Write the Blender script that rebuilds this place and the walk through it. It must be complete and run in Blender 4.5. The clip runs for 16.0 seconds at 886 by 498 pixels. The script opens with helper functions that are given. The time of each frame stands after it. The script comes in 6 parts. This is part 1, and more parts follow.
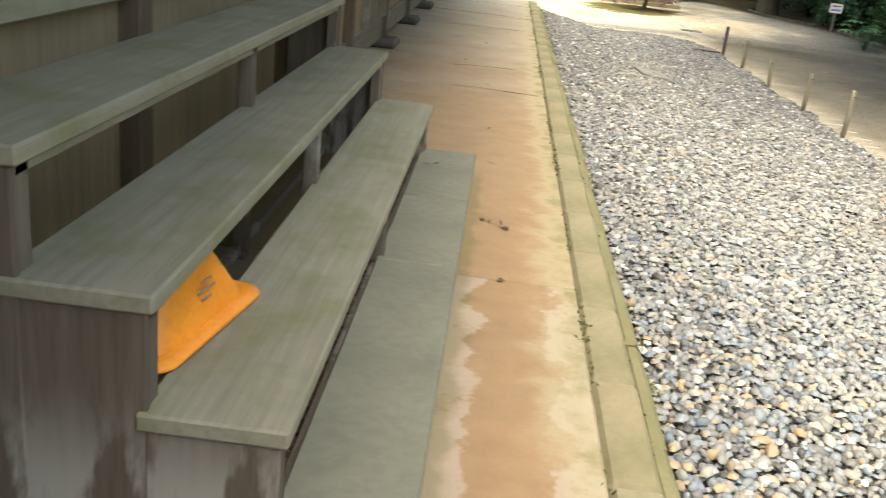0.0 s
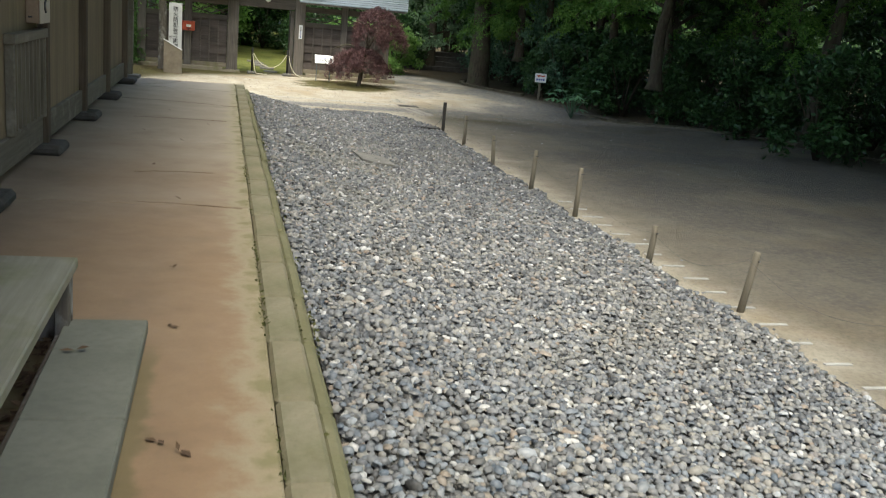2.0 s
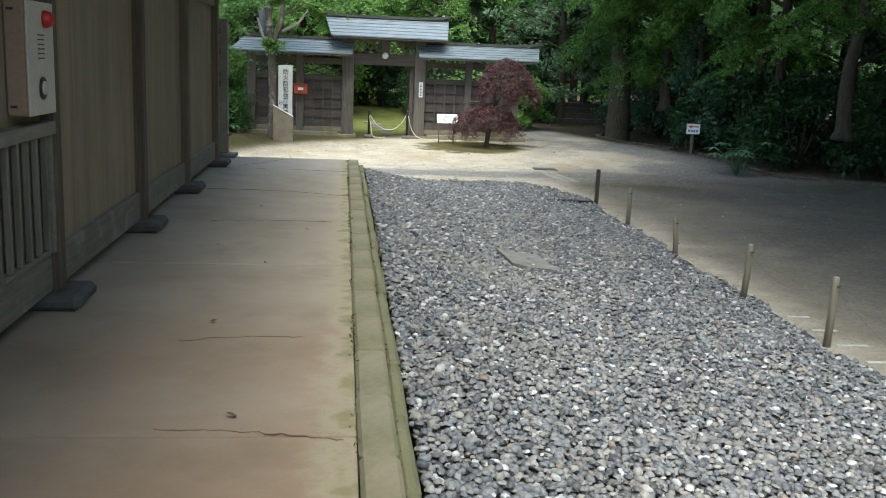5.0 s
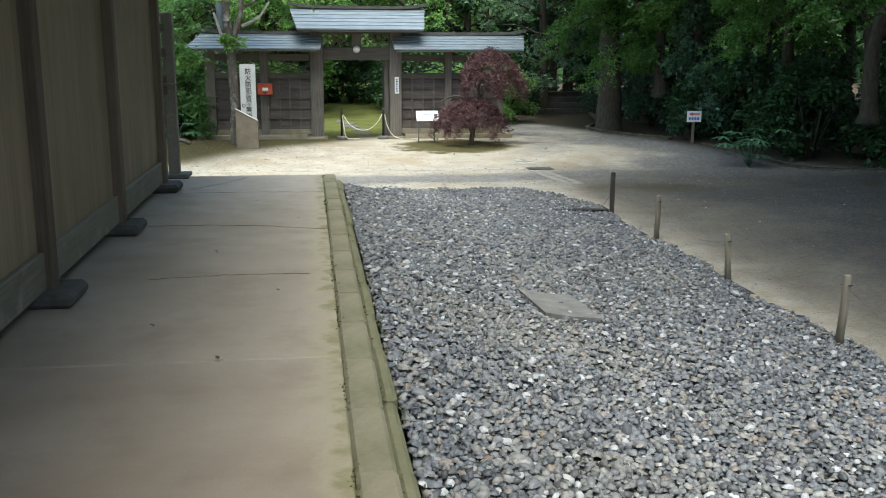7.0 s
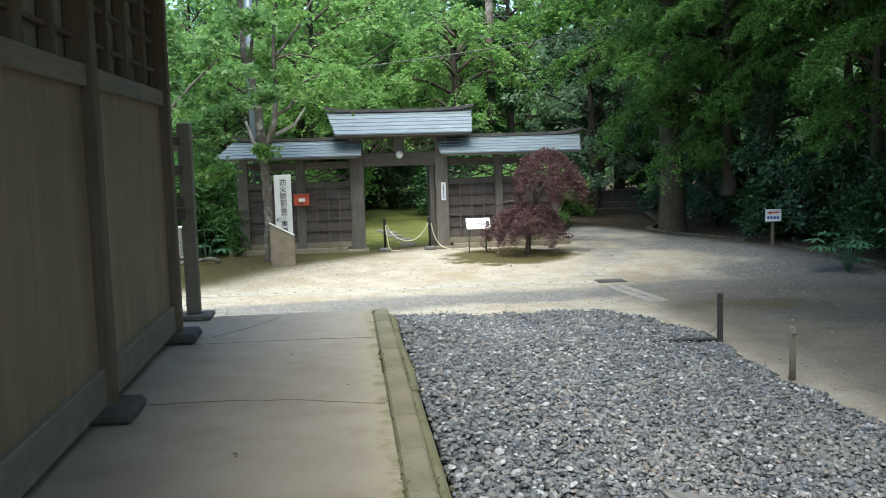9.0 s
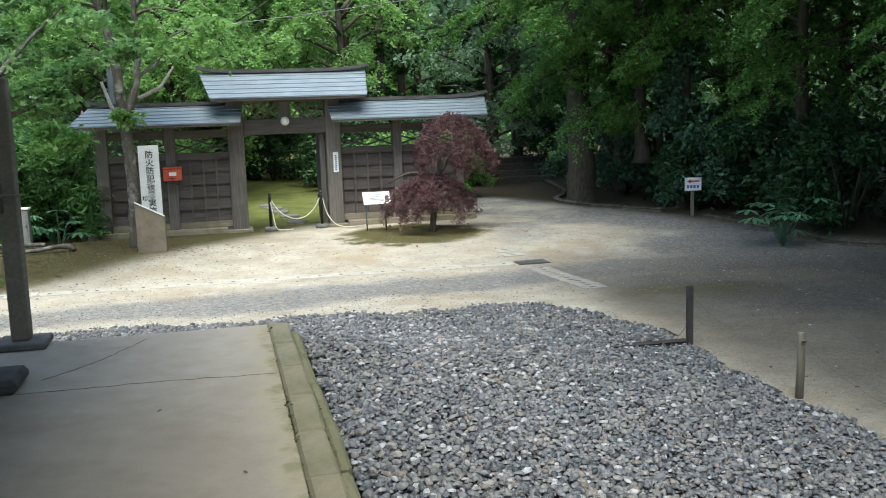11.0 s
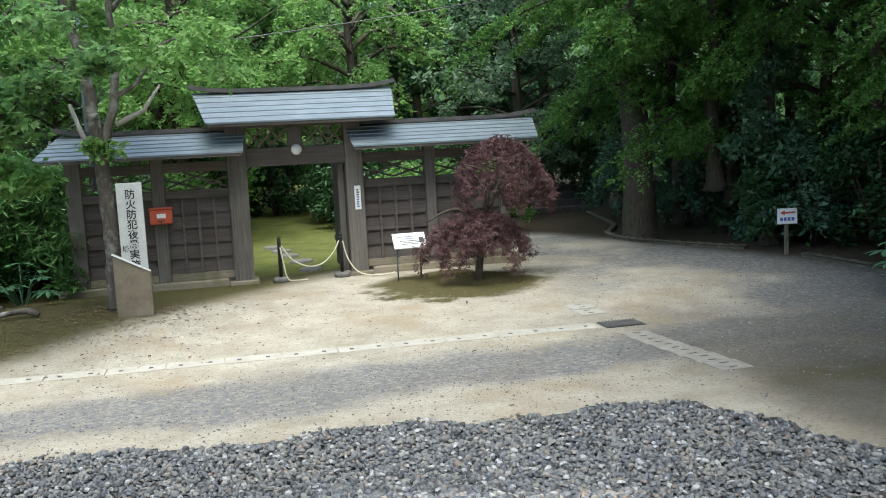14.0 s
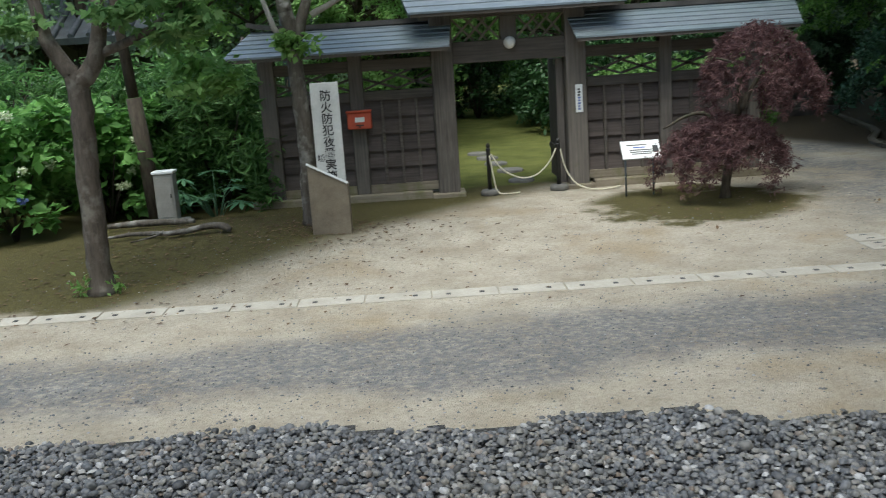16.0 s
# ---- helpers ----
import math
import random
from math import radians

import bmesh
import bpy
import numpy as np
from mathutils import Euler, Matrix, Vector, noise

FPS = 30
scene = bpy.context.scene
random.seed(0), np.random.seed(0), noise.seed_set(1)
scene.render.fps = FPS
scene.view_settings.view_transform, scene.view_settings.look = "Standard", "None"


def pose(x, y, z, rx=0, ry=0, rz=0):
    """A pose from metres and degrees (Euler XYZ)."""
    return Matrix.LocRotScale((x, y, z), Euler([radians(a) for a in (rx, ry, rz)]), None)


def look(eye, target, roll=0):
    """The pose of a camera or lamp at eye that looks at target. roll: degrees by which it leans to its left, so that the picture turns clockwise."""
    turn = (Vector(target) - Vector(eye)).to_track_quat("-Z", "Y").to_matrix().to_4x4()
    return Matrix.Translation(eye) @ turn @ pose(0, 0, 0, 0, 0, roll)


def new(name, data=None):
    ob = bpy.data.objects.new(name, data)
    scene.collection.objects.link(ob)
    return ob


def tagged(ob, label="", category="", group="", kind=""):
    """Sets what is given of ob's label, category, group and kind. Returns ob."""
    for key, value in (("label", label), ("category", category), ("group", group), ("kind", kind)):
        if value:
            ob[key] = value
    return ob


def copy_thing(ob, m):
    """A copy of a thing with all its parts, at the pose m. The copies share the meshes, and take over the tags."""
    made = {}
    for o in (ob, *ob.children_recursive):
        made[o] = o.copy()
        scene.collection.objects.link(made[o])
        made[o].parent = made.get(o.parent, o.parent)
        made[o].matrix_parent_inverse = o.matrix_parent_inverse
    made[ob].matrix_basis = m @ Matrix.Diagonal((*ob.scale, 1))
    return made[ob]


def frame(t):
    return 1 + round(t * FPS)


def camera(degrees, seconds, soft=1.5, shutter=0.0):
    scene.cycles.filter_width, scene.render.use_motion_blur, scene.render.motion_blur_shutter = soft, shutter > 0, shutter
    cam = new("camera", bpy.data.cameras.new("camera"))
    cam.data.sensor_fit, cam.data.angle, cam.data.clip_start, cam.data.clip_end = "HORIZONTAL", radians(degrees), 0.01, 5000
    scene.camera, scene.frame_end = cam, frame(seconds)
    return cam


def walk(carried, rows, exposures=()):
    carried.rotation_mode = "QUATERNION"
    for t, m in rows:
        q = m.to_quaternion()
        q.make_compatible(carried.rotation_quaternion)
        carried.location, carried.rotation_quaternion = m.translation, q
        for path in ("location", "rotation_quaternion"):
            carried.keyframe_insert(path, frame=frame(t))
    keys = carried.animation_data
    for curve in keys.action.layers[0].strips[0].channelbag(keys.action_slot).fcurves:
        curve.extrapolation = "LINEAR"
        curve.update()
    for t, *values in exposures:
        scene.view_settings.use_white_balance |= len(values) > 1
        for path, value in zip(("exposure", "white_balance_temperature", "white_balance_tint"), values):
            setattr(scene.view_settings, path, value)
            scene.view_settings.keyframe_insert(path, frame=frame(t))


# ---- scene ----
cam = camera(51, 16.0, 1.0, 0.2)
PATH = [
    (0, (-0.568, -17.142, 1.345), (-0.636, -15.262, 0.664), 6.3),
    (0.5, (-0.538, -16.88, 1.343), (-0.281, -15.008, 0.686), 7.1),
    (1, (-0.485, -16.537, 1.321), (-0.028, -14.667, 0.778), 8.4),
    (1.5, (-0.407, -16.156, 1.343), (-0.172, -14.257, 0.762), 4.0),
    (2, (-0.37, -15.761, 1.372), (0.105, -13.879, 0.89), 5.4),
    (2.5, (-0.298, -15.28, 1.379), (-0.127, -13.333, 0.954), 4.3),
    (3, (-0.265, -14.829, 1.384), (0.074, -12.925, 0.875), 4.9),
    (3.5, (-0.246, -14.292, 1.343), (-0.031, -12.383, 0.787), 3.4),
    (4, (-0.241, -13.838, 1.375), (0.036, -11.921, 0.88), 3.0),
    (4.5, (-0.228, -13.293, 1.392), (0.001, -11.346, 0.994), 2.7),
    (7, (-0.269, -10.802, 1.419), (0.006, -8.866, 1.0), 0.3),
    (7.5, (-0.302, -10.296, 1.409), (0.042, -8.364, 1.024), 0.4),
    (8, (-0.311, -9.795, 1.45), (-0.125, -7.833, 1.11), -1.2),
    (8.5, (-0.347, -9.289, 1.492), (-0.088, -7.325, 1.212), -1.4),
    (9, (-0.361, -8.779, 1.493), (-0.157, -6.801, 1.281), -1.6),
    (11.5, (-0.412, -6.215, 1.476), (0.069, -4.297, 1.176), -1.9),
    (12, (-0.382, -5.686, 1.434), (0.068, -3.75, 1.211), -1.6),
    (12.5, (-0.357, -5.19, 1.454), (0.164, -3.27, 1.248), -1.9),
    (13, (-0.337, -4.644, 1.463), (0.109, -2.706, 1.253), -2.1),
    (13.5, (-0.384, -4.15, 1.447), (0.106, -2.221, 1.248), -2.9),
    (14, (-0.461, -3.609, 1.474), (0.005, -1.678, 1.238), -2.9),
    (14.5, (-0.486, -3.099, 1.394), (-0.061, -1.16, 1.154), -2.4),
    (15, (-0.535, -2.604, 1.405), (-0.282, -0.64, 1.127), -2.3),
    (15.5, (-0.525, -2.169, 1.398), (-0.332, -0.208, 1.054), -3.4),
    (16, (-0.555, -1.726, 1.402), (-0.511, 0.229, 0.98), -3.8),
]
EXPOSURES = [(0.0, 2.2, 7900, 4), (0.5, 1.6, 7700, 5), (1.0, 1.28, 7300, 4), (2.5, 1.28, 6700, 2), (4.5, 1.34, 6250, 1), (7.0, 1.36, 6100, 1), (9.0, 1.45, 6050, 1), (13.0, 1.36, 6050, 2), (14.5, 1.2, 6050, 2), (16.0, 0.72, 6050, 2)]
walk(cam, [(t, look(eye, target, roll)) for t, eye, target, roll in PATH], EXPOSURES)

# ---- world and light ----
world = bpy.data.worlds.new("world")
scene.world = world
world.use_nodes = True
wnt = world.node_tree
sky = wnt.nodes.new("ShaderNodeTexSky")
sky.sky_type = "NISHITA"
sky.sun_disc = False
SUN_FROM = Vector((-0.06, -0.34, 0.94))
sky.sun_elevation = math.asin(SUN_FROM.normalized().z)
sky.sun_rotation = math.atan2(SUN_FROM.x, SUN_FROM.y)
sky.dust_density = 3.0
wnt.nodes["Background"].inputs["Strength"].default_value = 0.15
wnt.links.new(sky.outputs["Color"], wnt.nodes["Background"].inputs["Color"])
sun = new("sun", bpy.data.lights.new("sun", "SUN"))
sun.data.energy, sun.data.angle, sun.data.color = 2.1, radians(44), (1.0, 0.97, 0.92)
sun.matrix_world = look(SUN_FROM * 30, (0, 0, 0))


# ---- materials ----
class Nodes:
    """A short way to write a node material."""

    def __init__(self, name, rough=0.8, metal=0.0, spec=0.4):
        self.m = bpy.data.materials.new(name)
        self.m.use_nodes = True
        self.t = self.m.node_tree
        self.b = self.t.nodes["Principled BSDF"]
        self.b.inputs["Roughness"].default_value = rough
        self.b.inputs["Metallic"].default_value = metal
        self.b.inputs["Specular IOR Level"].default_value = spec
        self.co = self.t.nodes.new("ShaderNodeTexCoord").outputs["Object"]

    def link(self, a, b):
        self.t.links.new(a, b)

    def noise(self, scale, detail=6, stretch=None, rough=0.6, co=None):
        n = self.t.nodes.new("ShaderNodeTexNoise")
        n.inputs["Scale"].default_value = scale
        n.inputs["Detail"].default_value = detail
        n.inputs["Roughness"].default_value = rough
        co = co or self.co
        if stretch:
            mp = self.t.nodes.new("ShaderNodeMapping")
            mp.inputs["Scale"].default_value = stretch
            self.link(co, mp.inputs["Vector"])
            co = mp.outputs["Vector"]
        self.link(co, n.inputs["Vector"])
        return n.outputs["Fac"]

    def ramp(self, fac, lo, hi, a=(0, 0, 0), b=(1, 1, 1)):
        r = self.t.nodes.new("ShaderNodeValToRGB")
        r.color_ramp.elements[0].position, r.color_ramp.elements[1].position = lo, hi
        r.color_ramp.elements[0].color, r.color_ramp.elements[1].color = (*a, 1), (*b, 1)
        self.link(fac, r.inputs["Fac"])
        return r.outputs["Color"]

    def stops(self, fac, cols):
        r = self.t.nodes.new("ShaderNodeValToRGB")
        e = r.color_ramp.elements
        while len(e) < len(cols):
            e.new(0.5)
        for k, (p, c) in enumerate(cols):
            e[k].position, e[k].color = p, (*c, 1)
        self.link(fac, r.inputs["Fac"])
        return r.outputs["Color"]

    def put(self, sock, v):
        if isinstance(v, (int, float)):
            sock.default_value = v
        elif isinstance(v, tuple):
            sock.default_value = (*v, 1)
        else:
            self.link(v, sock)

    def mix(self, fac, a, b, kind="MIX"):
        n = self.t.nodes.new("ShaderNodeMix")
        n.data_type, n.blend_type = "RGBA", kind
        self.put(n.inputs[0], fac), self.put(n.inputs[6], a), self.put(n.inputs[7], b)
        return n.outputs[2]

    def math(self, op, a, b=0.0, c=None):
        n = self.t.nodes.new("ShaderNodeMath")
        n.operation = op
        n.use_clamp = op in ("MULTIPLY_ADD",)
        self.put(n.inputs[0], a), self.put(n.inputs[1], b)
        if c is not None:
            self.put(n.inputs[2], c)
        return n.outputs[0]

    def axis(self, k, co=None):
        n = self.t.nodes.new("ShaderNodeSeparateXYZ")
        self.link(co or self.co, n.inputs[0])
        return n.outputs[k]

    def span(self, v, lo, hi):
        n = self.t.nodes.new("ShaderNodeMapRange")
        n.interpolation_type = "SMOOTHSTEP"
        n.inputs[1].default_value, n.inputs[2].default_value = lo, hi
        self.link(v, n.inputs[0])
        return n.outputs[0]

    def each(self):
        return self.t.nodes.new("ShaderNodeObjectInfo").outputs["Random"]

    def island(self):
        return self.t.nodes.new("ShaderNodeNewGeometry").outputs["Random Per Island"]

    def done(self, col, bump=None, dist=0.01, strength=0.6, rough=None):
        self.put(self.b.inputs["Base Color"], col)
        if rough is not None:
            self.put(self.b.inputs["Roughness"], rough)
        if bump is not None:
            n = self.t.nodes.new("ShaderNodeBump")
            n.inputs["Distance"].default_value, n.inputs["Strength"].default_value = dist, strength
            self.link(bump, n.inputs["Height"])
            self.link(n.outputs["Normal"], self.b.inputs["Normal"])
        return self.m


def wood_mat(name, dark, light, along, moss=None, moss_at=(0.55, 0.72), rough=0.75):
    """Weathered wood; along: 0, 1 or 2, the axis of the grain."""
    n = Nodes(name, rough, spec=0.25)
    st = [38.0, 38.0, 38.0]
    st[along] = 1.6
    grain = n.noise(1.0, 8, tuple(st), 0.65)
    blot = n.noise(2.3, 5)
    c = n.mix(n.ramp(grain, 0.3, 0.72), dark, light)
    c = n.mix(n.math("MULTIPLY", n.ramp(blot, 0.35, 0.75), 0.5), c, tuple(v * 0.5 for v in dark))
    c = n.mix(n.math("MULTIPLY", n.each(), 0.3), c, tuple(v * 1.25 for v in light))
    if moss:
        c = n.mix(n.math("MULTIPLY", n.ramp(n.noise(5.0, 7), *moss_at), 0.75), c, moss)
    return n.done(c, grain, 0.004, 0.5)


def plain_mat(name, a, b, scale=6.0, rough=0.7, dist=0.003, metal=0.0, spec=0.4):
    n = Nodes(name, rough, metal, spec)
    f1, f2 = n.noise(scale, 7), n.noise(scale * 9, 4)
    c = n.mix(n.ramp(f1, 0.3, 0.75), a, b)
    c = n.mix(n.math("MULTIPLY", n.ramp(f2, 0.4, 0.8), 0.35), c, tuple(v * 0.6 for v in a))
    return n.done(c, f2, dist, 0.5)


def leaf_mat(name, dark, light, tip, glow=0.35, rough=0.5):
    n = Nodes(name, rough, spec=0.3)
    c = n.stops(n.island(), [(0.0, dark), (0.55, light), (1.0, tip)])
    big = n.noise(0.9, 3)
    c = n.mix(n.math("MULTIPLY", n.ramp(big, 0.3, 0.7), 0.3), c, dark)
    n.done(c)
    tr = n.t.nodes.new("ShaderNodeBsdfTranslucent")
    mx = n.t.nodes.new("ShaderNodeMixShader")
    mx.inputs[0].default_value = glow
    n.link(c, tr.inputs["Color"])
    n.link(n.b.outputs[0], mx.inputs[1]), n.link(tr.outputs[0], mx.inputs[2])
    n.link(mx.outputs[0], n.t.nodes["Material Output"].inputs["Surface"])
    return n.m


def ground_mat():
    """Sandy yard with swaths of grey grit, moss under the trees and a mossy lawn behind the gate."""
    n = Nodes("yard_ground", 0.95, spec=0.15)
    x, y = n.axis(0), n.axis(1)
    wob = n.noise(0.45, 5)
    wob2 = n.noise(2.2, 6)
    fine = n.noise(26, 8, None, 0.75)
    grit = n.noise(60, 6, None, 0.85)
    sand = n.mix(n.ramp(wob2, 0.3, 0.72), (0.36, 0.31, 0.232), (0.52, 0.47, 0.38))
    sand = n.mix(n.math("MULTIPLY", n.ramp(fine, 0.46, 0.72), 0.6), sand, (0.19, 0.16, 0.12))
    sand = n.mix(n.math("MULTIPLY", n.ramp(grit, 0.56, 0.72), 0.6), sand, (0.12, 0.11, 0.10))
    sand = n.mix(n.math("MULTIPLY", n.ramp(n.noise(0.7, 5), 0.52, 0.66), 0.6), sand, n.mix(n.ramp(fine, 0.35, 0.7), (0.40, 0.31, 0.19), (0.28, 0.215, 0.13)))
    grey = n.mix(n.ramp(grit, 0.38, 0.66), (0.06, 0.065, 0.072), (0.25, 0.255, 0.265))
    # the grit lies where wheels and feet have pushed it, in a bent band and in loose patches
    loose = n.noise(15, 8, None, 0.8)
    bend = n.math("ADD", y, n.math("MULTIPLY", n.math("SUBTRACT", wob, 0.5), 2.2))
    bend = n.math("SUBTRACT", bend, n.math("MULTIPLY", x, 0.09))
    band = n.math("MULTIPLY", n.span(bend, 3.6, 4.2), n.math("SUBTRACT", 1.0, n.span(bend, 5.0, 5.7)))
    east = n.math("MULTIPLY", n.span(x, 3.6, 5.2), n.ramp(wob, 0.40, 0.55))
    gfac = n.math("MAXIMUM", band, east)
    gfac = n.math("MULTIPLY", gfac, n.ramp(loose, 0.33, 0.55))
    gfac = n.math("MAXIMUM", gfac, n.math("MULTIPLY", n.ramp(loose, 0.58, 0.68), n.math("MULTIPLY", n.span(y, 2.5, 3.5), 0.55)))
    c = n.mix(n.math("MULTIPLY", gfac, 0.88), sand, grey)
    # canopy shade over the damp east side, painted into the sand as a dark tone
    tree_shade = n.math("MULTIPLY", n.span(n.math("ADD", x, n.math("MULTIPLY", n.math("SUBTRACT", wob, 0.5), 1.6)), 3.1, 4.2), n.math("MULTIPLY", n.math("SUBTRACT", 1.0, n.span(y, 3.4, 8.0)), 0.72))
    c = n.mix(tree_shade, c, n.mix(n.ramp(fine, 0.35, 0.7), (0.10, 0.085, 0.062), (0.052, 0.046, 0.036)))
    # moss and humus, with the trees' shadow put into their dark tone
    shaded_moss = n.mix(n.ramp(fine, 0.35, 0.7), (0.062, 0.052, 0.024), (0.125, 0.112, 0.038))
    wx = n.math("ADD", x, n.math("MULTIPLY", n.math("SUBTRACT", wob2, 0.5), 1.6))
    wy = n.math("ADD", y, n.math("MULTIPLY", n.math("SUBTRACT", wob2, 0.5), 1.6))
    west = n.math("MULTIPLY", n.math("SUBTRACT", 1.0, n.span(n.math("SUBTRACT", wx, n.math("MULTIPLY", wy, 0.95)), -10.2, -9.0)), n.span(wy, 6.2, 6.9))
    d1 = n.math("ADD", n.math("POWER", n.math("DIVIDE", n.math("SUBTRACT", wx, 2.9), 1.35), 2.0), n.math("POWER", n.math("DIVIDE", n.math("SUBTRACT", wy, 9.5), 1.25), 2.0))
    patch = n.math("SUBTRACT", 1.0, n.span(d1, 0.6, 1.15))
    edge = n.math("MULTIPLY", n.math("MULTIPLY", n.span(wy, 2.2, 2.7), n.math("SUBTRACT", 1.0, n.span(wy, 3.0, 3.6))), n.ramp(wob, 0.5, 0.62))
    mfac = n.math("MAXIMUM", n.math("MAXIMUM", west, patch), n.math("MULTIPLY", edge, 0.6))
    c = n.mix(n.math("MULTIPLY", mfac, n.ramp(fine, 0.12, 0.42)), c, shaded_moss)
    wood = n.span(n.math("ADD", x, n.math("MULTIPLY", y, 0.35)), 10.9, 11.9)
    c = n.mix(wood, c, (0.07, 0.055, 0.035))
    lawn = n.mix(n.ramp(wob2, 0.3, 0.7), (0.075, 0.088, 0.022), (0.145, 0.15, 0.042))
    inside = n.math("MULTIPLY", n.span(wy, 11.6, 12.0), n.math("SUBTRACT", 1.0, n.span(x, 4.3, 4.8)))
    c = n.mix(inside, c, lawn)
    h = n.math("ADD", n.math("MULTIPLY", fine, 0.7), n.math("MULTIPLY", grit, 0.5))
    return n.done(c, h, 0.035, 0.9)


def floor_mat():
    """Old concrete, rust-tan where it is damp, with a painted pale sky sheen and a mossy margin."""
    n = Nodes("old_concrete", 0.85, spec=0.25)
    x, y = n.axis(0), n.axis(1)
    w, f, g = n.noise(0.9, 5), n.noise(5, 7), n.noise(60, 5, None, 0.75)
    c = n.mix(n.ramp(w, 0.3, 0.7), (0.235, 0.195, 0.150), (0.325, 0.275, 0.215))
    yy = n.math("ADD", y, n.math("MULTIPLY", n.math("SUBTRACT", w, 0.5), 5.0))
    c = n.mix(n.math("MULTIPLY", n.span(yy, -4.5, -0.5), 0.6), c, n.mix(n.ramp(f, 0.3, 0.75), (0.33, 0.29, 0.235), (0.43, 0.385, 0.32)))
    warm = n.math("SUBTRACT", 1.0, n.span(yy, -13.5, -4.0))
    c = n.mix(n.math("MULTIPLY", warm, 0.85), c, n.mix(n.ramp(f, 0.3, 0.75), (0.215, 0.128, 0.066), (0.29, 0.186, 0.10)))
    c = n.mix(n.math("MULTIPLY", n.ramp(n.noise(1.7, 6), 0.5, 0.68), 0.35), c, (0.155, 0.118, 0.078))
    # damp slabs, orange in the middle; the sky's reflection is painted pale along both sides
    mid = n.math("ABSOLUTE", n.math("ADD", n.math("ADD", x, 0.40), n.math("MULTIPLY", n.math("SUBTRACT", n.noise(2.6, 5), 0.5), 0.42)))
    sky_sheen = n.math("MULTIPLY", n.math("SUBTRACT", 1.0, n.span(n.math("ADD", y, n.math("MULTIPLY", n.math("SUBTRACT", f, 0.5), 0.15)), -13.74, -13.66)), n.span(mid, 0.125, 0.155))
    sky_sheen = n.math("MULTIPLY", sky_sheen, n.ramp(n.noise(3.5, 6), 0.36, 0.42))
    c = n.mix(n.math("MULTIPLY", sky_sheen, 0.6), c, (0.35, 0.29, 0.245))
    side = n.math("MULTIPLY", n.math("SUBTRACT", 1.0, n.span(n.math("ADD", x, n.math("MULTIPLY", n.math("SUBTRACT", f, 0.5), 0.16)), -0.60, -0.55)), n.math("SUBTRACT", 1.0, n.span(y, -12.4, -12.0)))
    c = n.mix(n.math("MULTIPLY", side, 0.6), c, (0.13, 0.115, 0.052))
    rim = n.span(n.math("ADD", x, n.math("MULTIPLY", n.math("SUBTRACT", f, 0.5), 0.5)), -0.36, -0.2)
    c = n.mix(n.math("MULTIPLY", rim, 0.7), c, (0.31, 0.27, 0.18))
    rim2 = n.math("MULTIPLY", n.span(n.math("ADD", x, n.math("MULTIPLY", n.math("SUBTRACT", f, 0.5), 0.25)), -0.24, -0.17), n.ramp(f, 0.4, 0.6))
    c = n.mix(n.math("MULTIPLY", rim2, 0.7), c, (0.15, 0.135, 0.055))
    c = n.mix(n.math("MULTIPLY", n.ramp(g, 0.5, 0.8), 0.3), c, (0.16, 0.12, 0.08))
    return n.done(c, n.math("ADD", f, n.math("MULTIPLY", g, 0.4)), 0.006, 0.5, n.math("SUBTRACT", 0.85, n.math("MULTIPLY", sky_sheen, 0.4)))


def kerb_mat(name, mossy):
    n = Nodes(name, 0.9, spec=0.2)
    f, g = n.noise(7, 7), n.noise(50, 5)
    c = n.mix(n.ramp(f, 0.3, 0.7), (0.17, 0.152, 0.10), (0.255, 0.23, 0.16))
    c = n.mix(n.math("MULTIPLY", n.each(), 0.4), c, (0.21, 0.17, 0.105))
    c = n.mix(n.math("MULTIPLY", n.ramp(n.noise(2.6, 6), *mossy), 0.7), c, (0.105, 0.104, 0.048))
    c = n.mix(n.math("MULTIPLY", n.ramp(g, 0.5, 0.8), 0.4), c, (0.12, 0.11, 0.06))
    return n.done(c, n.math("ADD", f, g), 0.006, 0.6)


def side_mat():
    """Dark board with drips of pale paint along its foot."""
    n = Nodes("splashed_board", 0.7, spec=0.25)
    g, f = n.noise(1.0, 7, (30, 30, 2)), n.noise(1.0, 6, (14, 14, 3.5), 0.55)
    c = n.mix(n.ramp(g, 0.3, 0.7), (0.075, 0.058, 0.045), (0.14, 0.115, 0.092))
    low = n.math("SUBTRACT", 1.0, n.span(n.axis(2), 0.08, 0.42))
    c = n.mix(n.math("MULTIPLY", n.math("MULTIPLY", n.ramp(f, 0.44, 0.54), low), 0.85), c, (0.34, 0.32, 0.295))
    return n.done(c, g, 0.002, 0.4)


